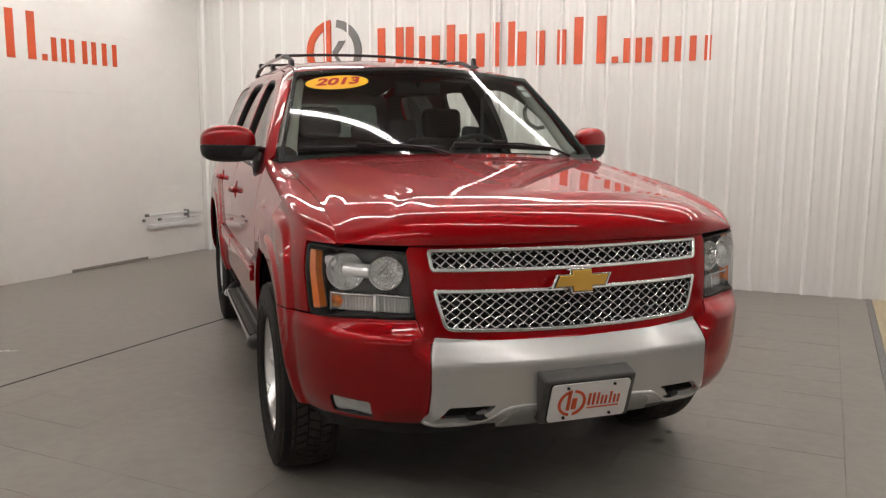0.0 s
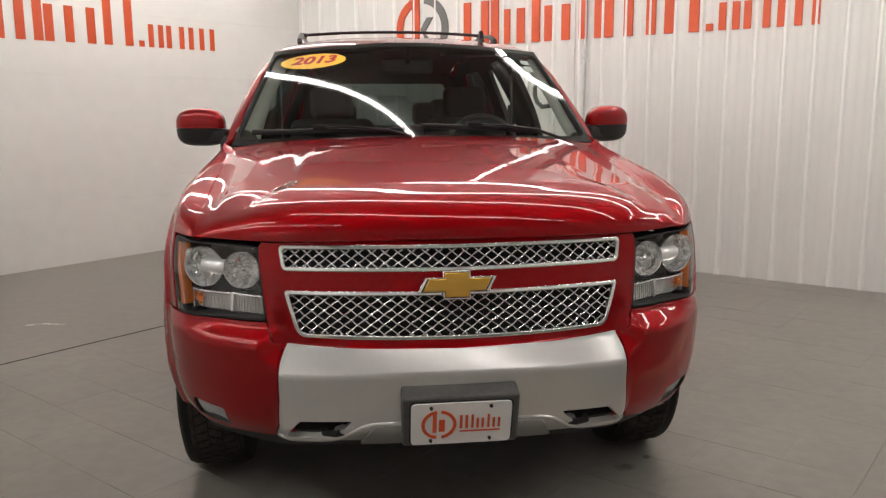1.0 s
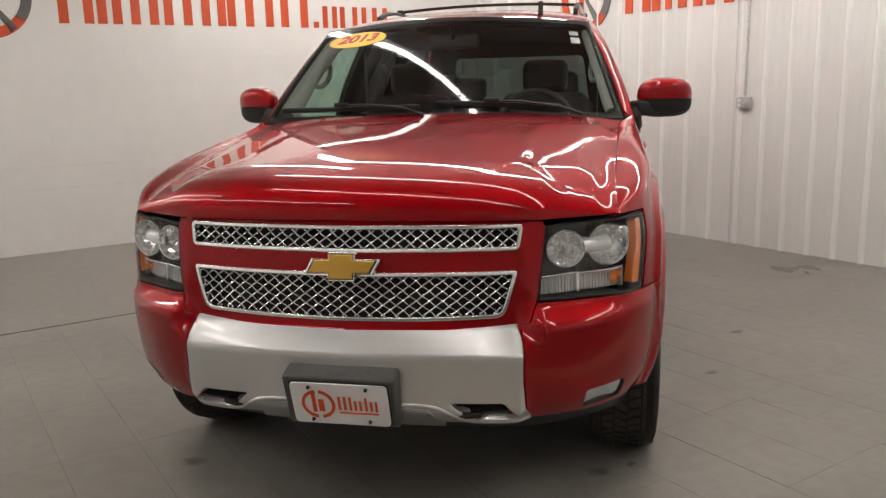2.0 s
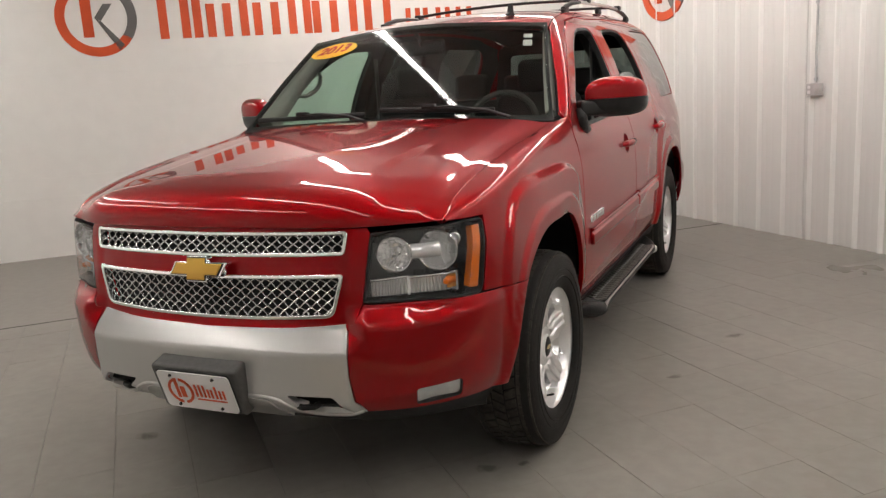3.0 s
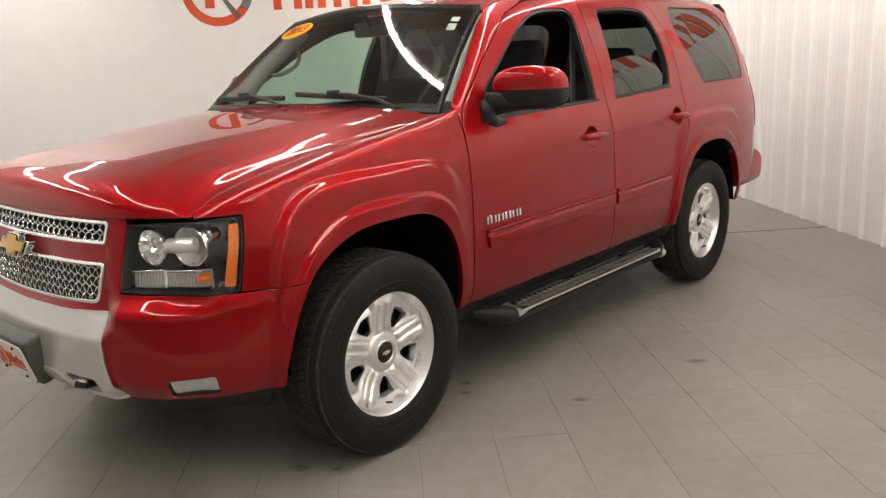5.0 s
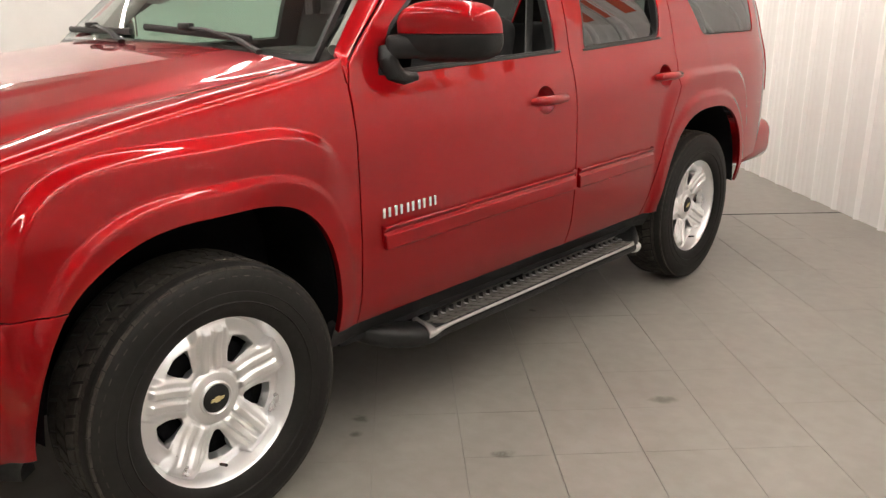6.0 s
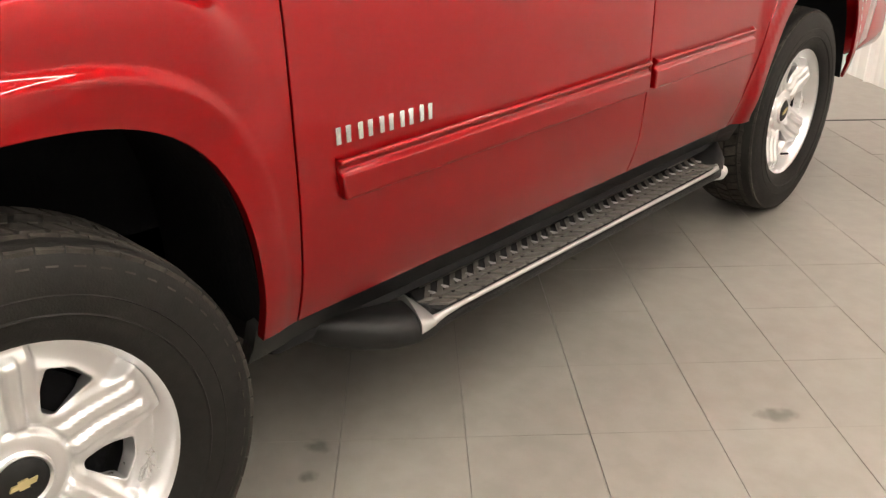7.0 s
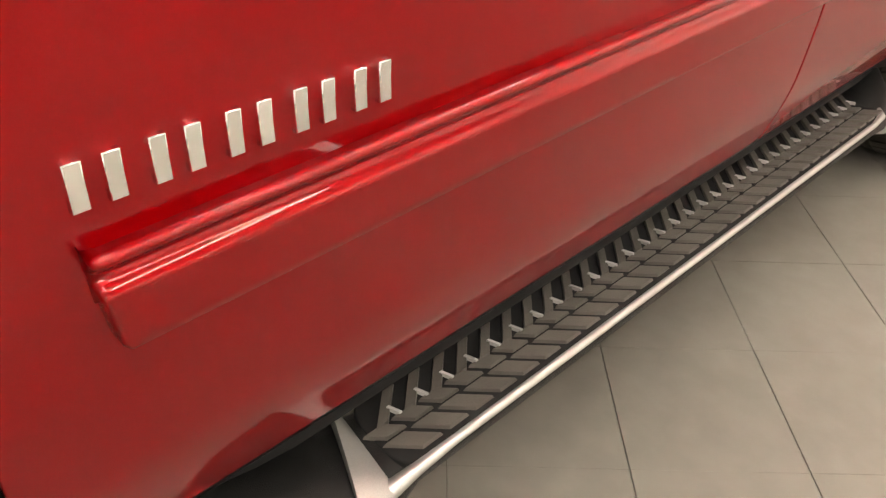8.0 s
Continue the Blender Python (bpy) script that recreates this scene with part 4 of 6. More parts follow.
pod_rear = [(s_of_y(y - 0.024 - 0.014 * sstep(0.78, 0.45, z)), z) for y, z in [(p[0], p[1]) for p in arch_line(-0.01, 0.455, 0, 0, 0.40) if p[0] < -0.1 and p[1] < 0.782][::-1]]
pod = [(SIL, 0.57), (s_at(0.556), 0.48), (s_at(0.585), 0.428), (s_at(0.70), 0.426), (s_at(0.85), 0.425)] + pod_rear + [(s_of_y(arch_y(0.784)), 0.784), (OUT_LOW, 0.793), (s_at(0.75), 0.797), (IN_LOW, 0.800), (s_at(0.566), 0.742), (SIL, 0.735)]
for k in (1, -1):
    skin("bumper_joint", [(k * s_at(0.50), 0.45), (k * s_at(0.61), 0.45), (k * s_at(0.63), 0.79), (k * s_at(0.50), 0.79)], nose, RED, car, step=0.02, lift=-0.011, depth=0.0, gap=0)
FOG = rounded([(s_at(0.742), 0.440), (s_at(0.862), 0.446), (s_at(0.856), 0.517), (s_at(0.738), 0.508)], 0.014)


def fog_bowl(s, z):
    """A shallow dish behind the fog lamp's lens."""
    x, y, z = nose(s, z)
    q = ((abs(s) - s_at(0.80)) / 0.085) ** 2 + ((z - 0.478) / 0.045) ** 2
    return (x, y + 0.016 * max(1 - q, 0.0), z)



for sgn, place, flp in ((1, nose, False), (-1, mirrored(nose), True)):
    p = skin("bumper_corner", pod, place, RED, car, holes=[FOG], flip=flp, step=0.02, depth=0.075, label="dark red metallic bumper corner")
    fog = skin("fog_lamp", FOG, place, LENS, car, flip=flp, step=0.02, depth=0.004, lift=-0.008, gap=0.002, label="clear rectangular fog lamp in the bumper")
    fog.visible_shadow = False
    skin("reflector", inset(FOG, -0.01), fog_bowl if sgn > 0 else mirrored(fog_bowl), FOGCUT, fog, flip=flp, step=0.012, depth=0.0, gap=0, lift=-0.013)
    skin("bezel", inset(FOG, -0.003), place, BLACK, fog, holes=[inset(FOG, 0.0025)], flip=flp, step=0.02, depth=0.03, gap=0, lift=-0.002)

G_TOP = rounded([(-s_at(0.545), 0.962), (0, 0.954), (s_at(0.545), 0.962), (s_at(0.560), 1.034), (0, 1.030), (-s_at(0.560), 1.034)], 0.014)
G_LOW = rounded([(-s_at(0.495), 0.760), (-s_at(0.25), 0.747), (0, 0.742), (s_at(0.25), 0.747), (s_at(0.495), 0.760), (s_at(0.537), 0.897), (0, 0.887), (-s_at(0.537), 0.897)], [0.03, 0.1, 0.1, 0.1, 0.03, 0.012, 0.1, 0.012])
surround = [(-SIL, 0.715), (0, 0.702), (SIL, 0.715), (s_at(0.566), 0.735), (IN_LOW, 0.800), (IN_HIGH, 1.028), (IN_HIGH - 0.01, 1.046), (s_at(0.3), 1.050), (0, 1.050), (-s_at(0.3), 1.050), (-IN_HIGH + 0.01, 1.046), (-IN_HIGH, 1.028), (-IN_LOW, 0.800), (-s_at(0.566), 0.735)]
grille = skin("grille_surround", surround, nose, RED, car, holes=[G_TOP, G_LOW], step=0.022, depth=0.03, lift=-0.003, label="dark red metallic grille surround")
for hole in (G_TOP, G_LOW):
    skin("chrome_frame", inset(hole, -0.004), nose, CHROME, grille, holes=[inset(hole, 0.010)], gap=0, step=0.016, lift=0.007, depth=0.03, edge=0.004, label="chrome grille frame")
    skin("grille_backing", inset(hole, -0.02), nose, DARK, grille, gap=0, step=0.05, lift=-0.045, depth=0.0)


def grille_mesh(hole, pitch=0.042, rise=0.031):
    """Crossed chrome wires that wave over and under each other inside an outline."""
    bm = bmesh.new()
    loop = ring(hole, 0.02)
    lo, hi = loop.min(0), loop.max(0)
    for sign in (1, -1):
        n = int((hi[0] - lo[0] + (hi[1] - lo[1]) * pitch / rise) / pitch) + 2
        for k in range(-2, n):
            u0 = lo[0] + k * pitch - (0 if sign > 0 else 0) - ((hi[1] - lo[1]) * pitch / rise if sign > 0 else 0)
            run = []
            for j in range(41):
                v = lo[1] + (hi[1] - lo[1]) * j / 40
                t = (v - lo[1]) / rise
                u = u0 + sign * t * pitch if sign > 0 else u0 - t * pitch + pitch
                run.append((u, v, 0.0035 * sign * math.cos(2 * math.pi * t)))
            ok = inside(loop, np.array([(u, v) for u, v, _ in run]))
            seg = []
            for (u, v, w), good in list(zip(run, ok)) + [((0, 0, 0), False)]:
                if good:
                    x, y, z = nose(u, v)
                    seg.append((x, y + 0.012 - w, z))
                else:
                    if len(seg) > 2:
                        tube(bm, seg[::2] if len(seg) > 6 else seg, 0.0025, 5)
                    seg = []
    return bm


for hole in (G_TOP, G_LOW):
    part("grille_mesh", grille_mesh(hole), WIRE, grille, "bright chrome wire mesh")

# badge: a plain gold bar with a taller middle, in a chrome rim
def badge_outline(w, h):
    return [(-w, -h * 0.52), (-w * 0.36, -h * 0.52), (-w * 0.36, -h), (w * 0.34, -h), (w * 0.34, -h * 0.52), (w * 0.80, -h * 0.52), (w, h * 0.52), (w * 0.34, h * 0.52), (w * 0.34, h), (-w * 0.36, h), (-w * 0.36, h * 0.52), (-w * 0.80, h * 0.52)]


def badge_place(u, v):
    return (u, -0.944 + 0.18 * u * u + (v) * 0.2, 0.916 + v)


badge = skin("badge", badge_outline(0.106, 0.037), badge_place, GOLD, car, step=0.02, gap=0, lift=0.018, depth=0.025, edge=0.005, label="plain gold bow-shaped badge with chrome rim")
skin("badge_gap", badge_outline(0.1105, 0.0395), badge_place, BLACK, badge, step=0.02, gap=0, lift=0.0135, depth=0.02, edge=0.001)
skin("badge_rim", badge_outline(0.121, 0.0445), badge_place, CHROME, badge, step=0.02, gap=0, lift=0.010, depth=0.025, edge=0.004)

# number plate holder with a white dealer card
plate = part("plate_holder", box(bmesh.new(), -0.178, 0.178, -1.028, -0.94, 0.411, 0.592, 0.012, 3), HOLDER, car, "dark grey plate holder leaning forward at its top")
plate.matrix_basis = Matrix.Translation((0, 0.006, 0.014)) @ Matrix.Translation((0, -1.0, 0.5)) @ Matrix.Rotation(radians(17), 4, "X") @ Matrix.Translation((0, 1.0, -0.5))
part("card_border", plaque(bmesh.new(), [tuple(q) for q in rounded([(-0.157, 0.419), (0.157, 0.419), (0.157, 0.581), (-0.157, 0.581)], 0.018)], -1.0305, -1.026), BLACK, plate)
card = part("plate_card", plaque(bmesh.new(), [tuple(q) for q in rounded([(-0.152, 0.424), (0.152, 0.424), (0.152, 0.576), (-0.152, 0.576)], 0.016)], -1.0355, -1.026), WHITE, plate, "white card with an orange ring mark and bars")
for name, t0, t1 in (("card_ring", 97, 262), ("card_ring", -80, 83)):
    part(name, plaque(bmesh.new(), arc(-0.068, 0.499, 0.043, 0.053, t0, t1), -1.0385, -1.0355), ORANGE, plate, smooth=False)
for x0, x1, z0, z1 in ((-0.087, -0.075, 0.470, 0.545), (-0.068, -0.050, 0.473, 0.517), (-0.005, 0.003, 0.482, 0.531), (0.012, 0.020, 0.482, 0.531), (0.030, 0.037, 0.482, 0.531), (0.046, 0.053, 0.482, 0.517), (0.061, 0.068, 0.482, 0.517), (0.079, 0.086, 0.482, 0.531), (0.095, 0.102, 0.482, 0.517), (0.111, 0.118, 0.482, 0.517), (-0.005, 0.118, 0.469, 0.473)):
    part("card_bar", plaque(bmesh.new(), [(x0, z0), (x1, z0), (x1, z1), (x0, z1)], -1.0385, -1.0355), ORANGE, plate, smooth=False)
for x in (-0.092, 0.088):
    for z in (0.440, 0.562):
        part("screw", lathe(bmesh.new(), [(-1.043, 0.0), (-1.0425, 0.0045), (-1.036, 0.006)], 12, "y"), BLACK, plate).location = (x, 0, z)


# headlamps
LAMP = rounded([(IN_LOW + 0.004, 0.806), (OUT_LOW, 0.794), (OUT_HIGH, 1.040), (IN_HIGH, 1.024)], [0.01, 0.03, 0.02, 0.012])


def lamp_spot(s, z, sink):
    """Where a bowl's mouth stands behind the lens and which way it faces."""
    nx, ny = nose_plan(s)[2:]
    return Vector(nose(s, z)) - Vector((nx, ny, 0)) * sink, Vector((nx * 0.35, ny * 0.6 - 0.4, 0)).normalized()


def lamp_bowl(s, z, r, deep, sink):
    """A turned reflector bowl behind the lens, facing forward."""
    c, way = lamp_spot(s, z, sink)
    bm = lathe(bmesh.new(), [(-deep, 0.0), (-deep * 0.97, r * 0.25), (-deep * 0.85, r * 0.48), (-deep * 0.62, r * 0.72), (-deep * 0.3, r * 0.9), (0.0, r), (0.004, r * 1.03), (-0.006, r * 1.06)], 18, "z")
    for v in bm.verts:  # uneven facets
        v.co.z += 0.0034 * math.sin(37 * math.atan2(v.co.y, v.co.x) + 90 * v.co.xy.length) * (1 if v.co.z < -0.005 else 0)
    m = way.to_track_quat("Z", "Y").to_matrix().to_4x4()
    m.translation = c
    bmesh.ops.transform(bm, matrix=m, verts=bm.verts)
    bulb = bmesh.ops.create_uvsphere(bm, u_segments=10, v_segments=8, radius=r * 0.2)["verts"]
    bmesh.ops.transform(bm, matrix=m @ Matrix.Translation((0, 0, -deep * 0.35)), verts=bulb)
    return bm


def flipped(bm):
    bmesh.ops.scale(bm, vec=(-1, 1, 1), verts=bm.verts)
    bmesh.ops.reverse_faces(bm, faces=bm.faces)
    return bm


for sgn, place, flp in ((1, nose, False), (-1, mirrored(nose), True)):
    turn = (lambda b: b) if sgn > 0 else flipped
    lamp = skin("headlamp", LAMP, place, LENS, car, flip=flp, step=0.03, depth=0.02, gap=0.001, lift=-0.001, label="clear headlamp with round reflectors and amber side marker")
    lamp.visible_shadow = False
    skin("lamp_housing", inset(LAMP, -0.004), place, HOUSING, lamp, flip=flp, step=0.03, depth=0.0, gap=0, lift=-0.085, label="smoked dark lamp housing")
    skin("lamp_rim", inset(LAMP, -0.004), place, BLACK, lamp, holes=[inset(LAMP, 0.003)], flip=flp, step=0.03, depth=0.09, gap=0, lift=-0.004)
    for s, z, r, deep in ((s_at(0.712), 0.948, 0.056, 0.050), (s_at(0.820), 0.952, 0.062, 0.055)):
        part("reflector_bowl", turn(lamp_bowl(s, z, r, deep, 0.030)), CUT, lamp, "bright faceted round reflector", smooth=False)
        c, way = lamp_spot(s, z, 0.028)
        ax = way.cross(Vector((0, 0, 1))).normalized()
        az = ax.cross(way).normalized()
        part("reflector_rim", turn(tube(bmesh.new(), [c + (r + 0.002) * (math.cos(k * math.pi / 16) * ax + math.sin(k * math.pi / 16) * az) for k in range(33)], 0.0028, 6, False)), BOWL, lamp)
    p, q = Vector(nose(s_at(0.735), 0.950)), Vector(nose(s_at(0.80), 0.954))
    part("shroud", turn(tube(bmesh.new(), [p + Vector((0, 0.05, 0)), p.lerp(q, 0.5) + Vector((0, 0.045, 0)), q + Vector((0, 0.055, 0))], 0.026, 14)), FACET, lamp, "bright bridge between the reflectors")
    c, way = lamp_spot(s_at(0.868), 0.985, 0.022)
    part("side_shield", turn(tube(bmesh.new(), [c - way * 0.05, c - way * 0.004, c], [0.024, 0.023, 0.019], 16)), BOWL, lamp, "small bright bulb shield")
    a, b = OUT_LOW - 0.050, OUT_HIGH - 0.044
    skin("side_marker", rounded([(a, 0.815), (a + 0.040, 0.812), (b + 0.032, 1.022), (b, 1.020)], 0.008), place, AMBER, lamp, flip=flp, step=0.02, depth=0.03, gap=0, lift=-0.012, label="amber side marker")
    a, b, c = s_at(0.625), s_at(0.745), s_at(0.875)
    for name, u0, u1, material in (("park_lamp", a, b - 0.001, RIBCUT), ("turn_lamp", b + 0.001, c, RIBCUT)):
        t = skin(name, rounded([(u0, 0.812), (u1, 0.812), (u1, 0.872), (u0, 0.866)], 0.008), place, material, lamp, flip=flp, step=0.012, depth=0.0, gap=0, lift=-0.05)
        skin("lamp_bar", rounded([(u0, 0.868), (u1, 0.872), (u1, 0.879), (u0, 0.875)], 0.002), place, BOWL, lamp, flip=flp, step=0.02, depth=0.02, gap=0, lift=-0.028)
    # amber patch added on the clear reflector: the bulb's reflection as colour
    skin("bulb_reflection", rounded([(s_at(0.842), 0.820), (s_at(0.872), 0.820), (s_at(0.872), 0.866), (s_at(0.842), 0.865)], 0.006), place, BULBSHEEN, lamp, flip=flp, step=0.012, depth=0.003, gap=0, lift=-0.046, label="amber patch painted for the bulb's reflection in the turn lamp")
    for u0 in (s_at(0.745), s_at(0.875)):
        skin("lamp_divider", rounded([(u0 - 0.006, 0.811), (u0 + 0.005, 0.811), (u0 + 0.005, 0.876), (u0 - 0.006, 0.876)], 0.002), place, BOWL, lamp, flip=flp, step=0.02, depth=0.02, gap=0, lift=-0.030)
    x, y, z = place(s_at(0.84), 0.846)
    part("bulb", lathe(bmesh.new(), [(-0.024, 0.0), (-0.020, 0.010), (-0.006, 0.014), (0.02, 0.014)], 14, "y"), AMBER, lamp, "amber bulb").location = (x * 0.97, y + 0.035, z)


# ---- wheels ----
def tyre_mesh():
    bm = lathe(bmesh.new(), [(0.102, 0.245), (0.112, 0.256), (0.120, 0.278), (0.124, 0.305), (0.1235, 0.335), (0.119, 0.366), (0.109, 0.385), (0.096, 0.3935), (-0.096, 0.3935), (-0.109, 0.385), (-0.119, 0.366), (-0.124, 0.305), (-0.112, 0.256), (-0.102, 0.245)], 72)
    for r in (0.292, 0.322):  # rings on the sidewall
        ringv = [[bm.verts.new((x, rr * math.cos(2 * math.pi * i / 72), rr * math.sin(2 * math.pi * i / 72))) for i in range(72)] for x, rr in ((0.1215, r - 0.003), (0.1252, r), (0.1215, r + 0.003))]
        for a, b in zip(ringv, ringv[1:]):
            for i in range(72):
                bm.faces.new((a[i], a[(i + 1) % 72], b[(i + 1) % 72], b[i]))
    bmesh.ops.recalc_face_normals(bm, faces=bm.faces)
    return bm


def tread_mesh():
    bm = bmesh.new()
    lugs = 58
    for i in range(lugs):
        t = 2 * math.pi * i / lugs
        for row, (x0, x1, r0, r1, skew, wide) in enumerate(((0.064, 0.112, 0.380, 0.3965, 0.25, 0.92), (0.016, 0.058, 0.386, 0.3985, -0.5, 0.80), (-0.034, 0.010, 0.386, 0.3985, 0.5, 0.80), (-0.080, -0.040, 0.386, 0.3985, -0.4, 0.80), (-0.112, -0.086, 0.380, 0.3965, -0.25, 0.92))):
            half = math.pi / lugs * wide
            vs = []
            for r in (r0, r1):
                for x, dt in ((x0, -half), (x1, -half), (x1, half), (x0, half)):
                    tt = t + dt + skew * (x - (x0 + x1) / 2) * 2 + row * 0.04
                    drop = 0.010 if (r == r1 and abs(x) > 0.105) else 0.0
                    vs.append(bm.verts.new((x, (r - drop) * math.cos(tt), (r - drop) * math.sin(tt))))
            bm.faces.new(vs[4:])
            for a in range(4):
                bm.faces.new((vs[a], vs[(a + 1) % 4], vs[4 + (a + 1) % 4], vs[4 + a]))
    for i in range(lugs):  # sidewall buttresses
        t = 2 * math.pi * (i + 0.1) / lugs
        half = math.pi / lugs * 0.45
        for side_sign in (1, -1):
            vs = [bm.verts.new((side_sign * x, r * math.cos(t + dt), r * math.sin(t + dt))) for x, r in ((0.1115, 0.380), (0.1205, 0.362)) for dt in (-half, half)]
            vs += [bm.verts.new((side_sign * 0.110, v.co.y, v.co.z)) for v in vs]
            for f in ((0, 1, 3, 2), (0, 4, 5, 1), (1, 5, 7, 3), (3, 7, 6, 2), (2, 6, 4, 0)):
                bm.faces.new([vs[k] for k in f])
    bmesh.ops.recalc_face_normals(bm, faces=bm.faces)
    return bm


def rim_face(u, v):
    """The five-spoke wheel face: x is how far it stands out."""
    r, t = math.hypot(u, v), math.atan2(v, u)
    k = round((t - math.pi / 2) / (2 * math.pi / 5))
    d = t - math.pi / 2 - k * 2 * math.pi / 5
    w, along = r * math.sin(d), r * math.cos(d)
    x = 0.054 - 0.006 * sstep(0.055, 0.10, r) + 0.022 * sstep(0.12, 0.22, r) - 0.004 * math.exp(-((r - 0.084) / 0.0035) ** 2)
    spoke = sstep(0.062, 0.045, abs(w)) * sstep(0.07, 0.10, along)
    x += 0.008 * spoke * sstep(0.225, 0.20, along)
    for c in (-0.019, 0.019):
        x += 0.009 * sstep(0.015, 0.008, abs(w - c)) * sstep(0.072, 0.088, along) * sstep(0.220, 0.198, along)
    x += 0.006 * sstep(0.080, 0.074, r)
    x -= 0.030 * sstep(0.176, 0.228, r) * (1 - spoke)
    return (x, u, v)


def wheel(parent, cy, sgn, spin):
    ob = new("wheel")
    ob.parent = parent
    ob["label"] = "wheel with black tyre and five-spoke polished alloy rim"
    ob.matrix_basis = pose(sgn * 0.848, cy, TYRE_R, 0, 0, 0 if sgn > 0 else 180) @ Matrix.Rotation(radians(spin), 4, "X")
    part("tyre", tyre_mesh(), RUBBER, ob, "black all-terrain tyre")
    part("tread", tread_mesh(), DUSTY, ob, "dusty black tread blocks", smooth=False)["kind"] = "stuff"
    holes = []
    for k in range(5):
        c = math.radians(90 + 36 + 72 * k)
        pts = []
        for r, a in ((0.106, -4), (0.150, -11.5), (0.183, -13), (0.190, 0), (0.183, 13), (0.150, 11.5), (0.106, 4)):
            pts.append((r * math.cos(c + math.radians(a)), r * math.sin(c + math.radians(a))))
        holes.append(rounded(pts, 0.008))
    disc = [(0.234 * math.cos(t), 0.234 * math.sin(t)) for t in np.linspace(0, 2 * math.pi, 73)[:-1]]
    skin("rim", disc, rim_face, ALLOY, ob, holes=holes, step=0.0042, gap=0, edge=0.003, depth=0.028, label="polished alloy rim with five ribbed spokes")
    lip = lathe(bmesh.new(), [(-0.09, 0.222), (0.02, 0.226), (0.058, 0.232), (0.090, 0.241), (0.099, 0.247), (0.102, 0.252), (0.098, 0.256), (0.085, 0.255), (-0.09, 0.255)], 72)
    part("rim_lip", lip, ALLOY, ob)
    part("hub_ring", lathe(bmesh.new(), [(0.050, 0.052), (0.068, 0.050), (0.070, 0.046), (0.066, 0.042), (0.050, 0.041)], 40), ALLOY, ob)
    cap = part("hub_cap", lathe(bmesh.new(), [(0.050, 0.0425), (0.065, 0.042), (0.069, 0.036), (0.071, 0.0)], 40), BLACK, ob, "black hub cap with a plain gold mark")
    bm = bmesh.new()
    a = [bm.verts.new((0.0735, u, v)) for u, v in badge_outline(0.022, 0.008)]
    b = [bm.verts.new((0.0685, u, v)) for u, v in badge_outline(0.022, 0.008)]
    bm.faces.new(a)
    for i in range(len(a)):
        bm.faces.new((a[i], b[i], b[(i + 1) % len(a)], a[(i + 1) % len(a)]))
    bmesh.ops.recalc_face_normals(bm, faces=bm.faces)
    mark = part("cap_mark", bm, PALEGOLD, ob, smooth=False)
    mark.matrix_basis = Matrix.Rotation(radians(-spin), 4, "X")
    part("brake_disc", lathe(bmesh.new(), [(0.0, 0.05), (0.012, 0.07), (0.012, 0.165), (-0.012, 0.165), (-0.012, 0.05)], 40), LINER, ob, "dark rusty brake disc")
    part("brake_drum", lathe(bmesh.new(), [(-0.02, 0.0), (-0.02, 0.225), (-0.10, 0.225), (-0.10, 0.0)], 40), DARK, ob)
    part("valve", tube(bmesh.new(), [(0.055, 0.0, -0.214), (0.085, 0.0, -0.205)], 0.0045, 8), BLACK, ob)
    return ob


def wheel_copy(first, cy, sgn, spin):
    ob = copy_thing(first, pose(sgn * (0.848 if cy < 1 else 0.822), cy, TYRE_R, 0, 0, 0 if sgn > 0 else 180) @ Matrix.Rotation(radians(spin), 4, "X"))
    ob.parent = car
    return ob


first_wheel = wheel(car, AXLE_F, 1, 0.0)
for cy, sgn, spin in ((AXLE_F, -1, 10.0), (AXLE_R, 1, 22.0), (AXLE_R, -1, 31.0)):
    wheel_copy(first_wheel, cy, sgn, spin)

# wheel housings
for cy, ry in ((-0.01, 0.455), (2.95, 0.47)):
    for sgn in (1, -1):
        bm = bmesh.new()
        rows = [[bm.verts.new((sgn * x, y, z)) for y, z in arch_line(cy, ry, 0, 0, 0.44, out=o)] for x, o in ((0.925, 1.012), (0.90, 1.03), (0.56, 1.04))]
        size = min(len(r) for r in rows)
        rows = [r[(len(r) - size) // 2:(len(r) - size) // 2 + size] for r in rows]
        for a, b in zip(rows, rows[1:]):
            for i in range(len(a) - 1):
                bm.faces.new((a[i], a[i + 1], b[i + 1], b[i]))
        bm.faces.new(rows[-1])
        part("wheel_liner", bm, LINER, car, "black wheel housing liner")

# ---- sills, floor pan and inner shell ----
for sgn, place, flp in ((1, side, False), (-1, mirrored(side), True)):
    skin("sill", [(0.44, 0.375), (2.47, 0.375), (2.47, 0.47), (0.44, 0.47)], place, BLACK, car, flip=flp, step=0.06, lift=-0.018, depth=0.03, gap=0)
    inner = [(0.47, 0.50), (2.46, 0.50), (2.60, 1.00), (3.35, 1.05), (3.9, 1.0), (3.9, 1.235), (0.62, 1.235), (0.5, 1.1)]
    skin("door_lining", inner, place, CLOTH, car, flip=flp, step=0.06, lift=-0.065, depth=0.0, gap=0, label="dark inner door lining")
    trim_poly = [(0.60, 1.22), (3.9, 1.22), (3.93, 1.6), (3.80, 1.76)] + [(y, side_top(y) - 0.012) for y in (3.3, 2.7, 2.1, 1.6, 1.25, 1.0, 0.8, 0.66)]
    skin("pillar_lining", trim_poly, place, LINING, car, holes=[inset(w, 0.016) for w in (WIN_F, WIN_R, WIN_Q)], flip=flp, step=0.06, lift=-0.036, depth=0.0, gap=0, label="grey pillar lining")
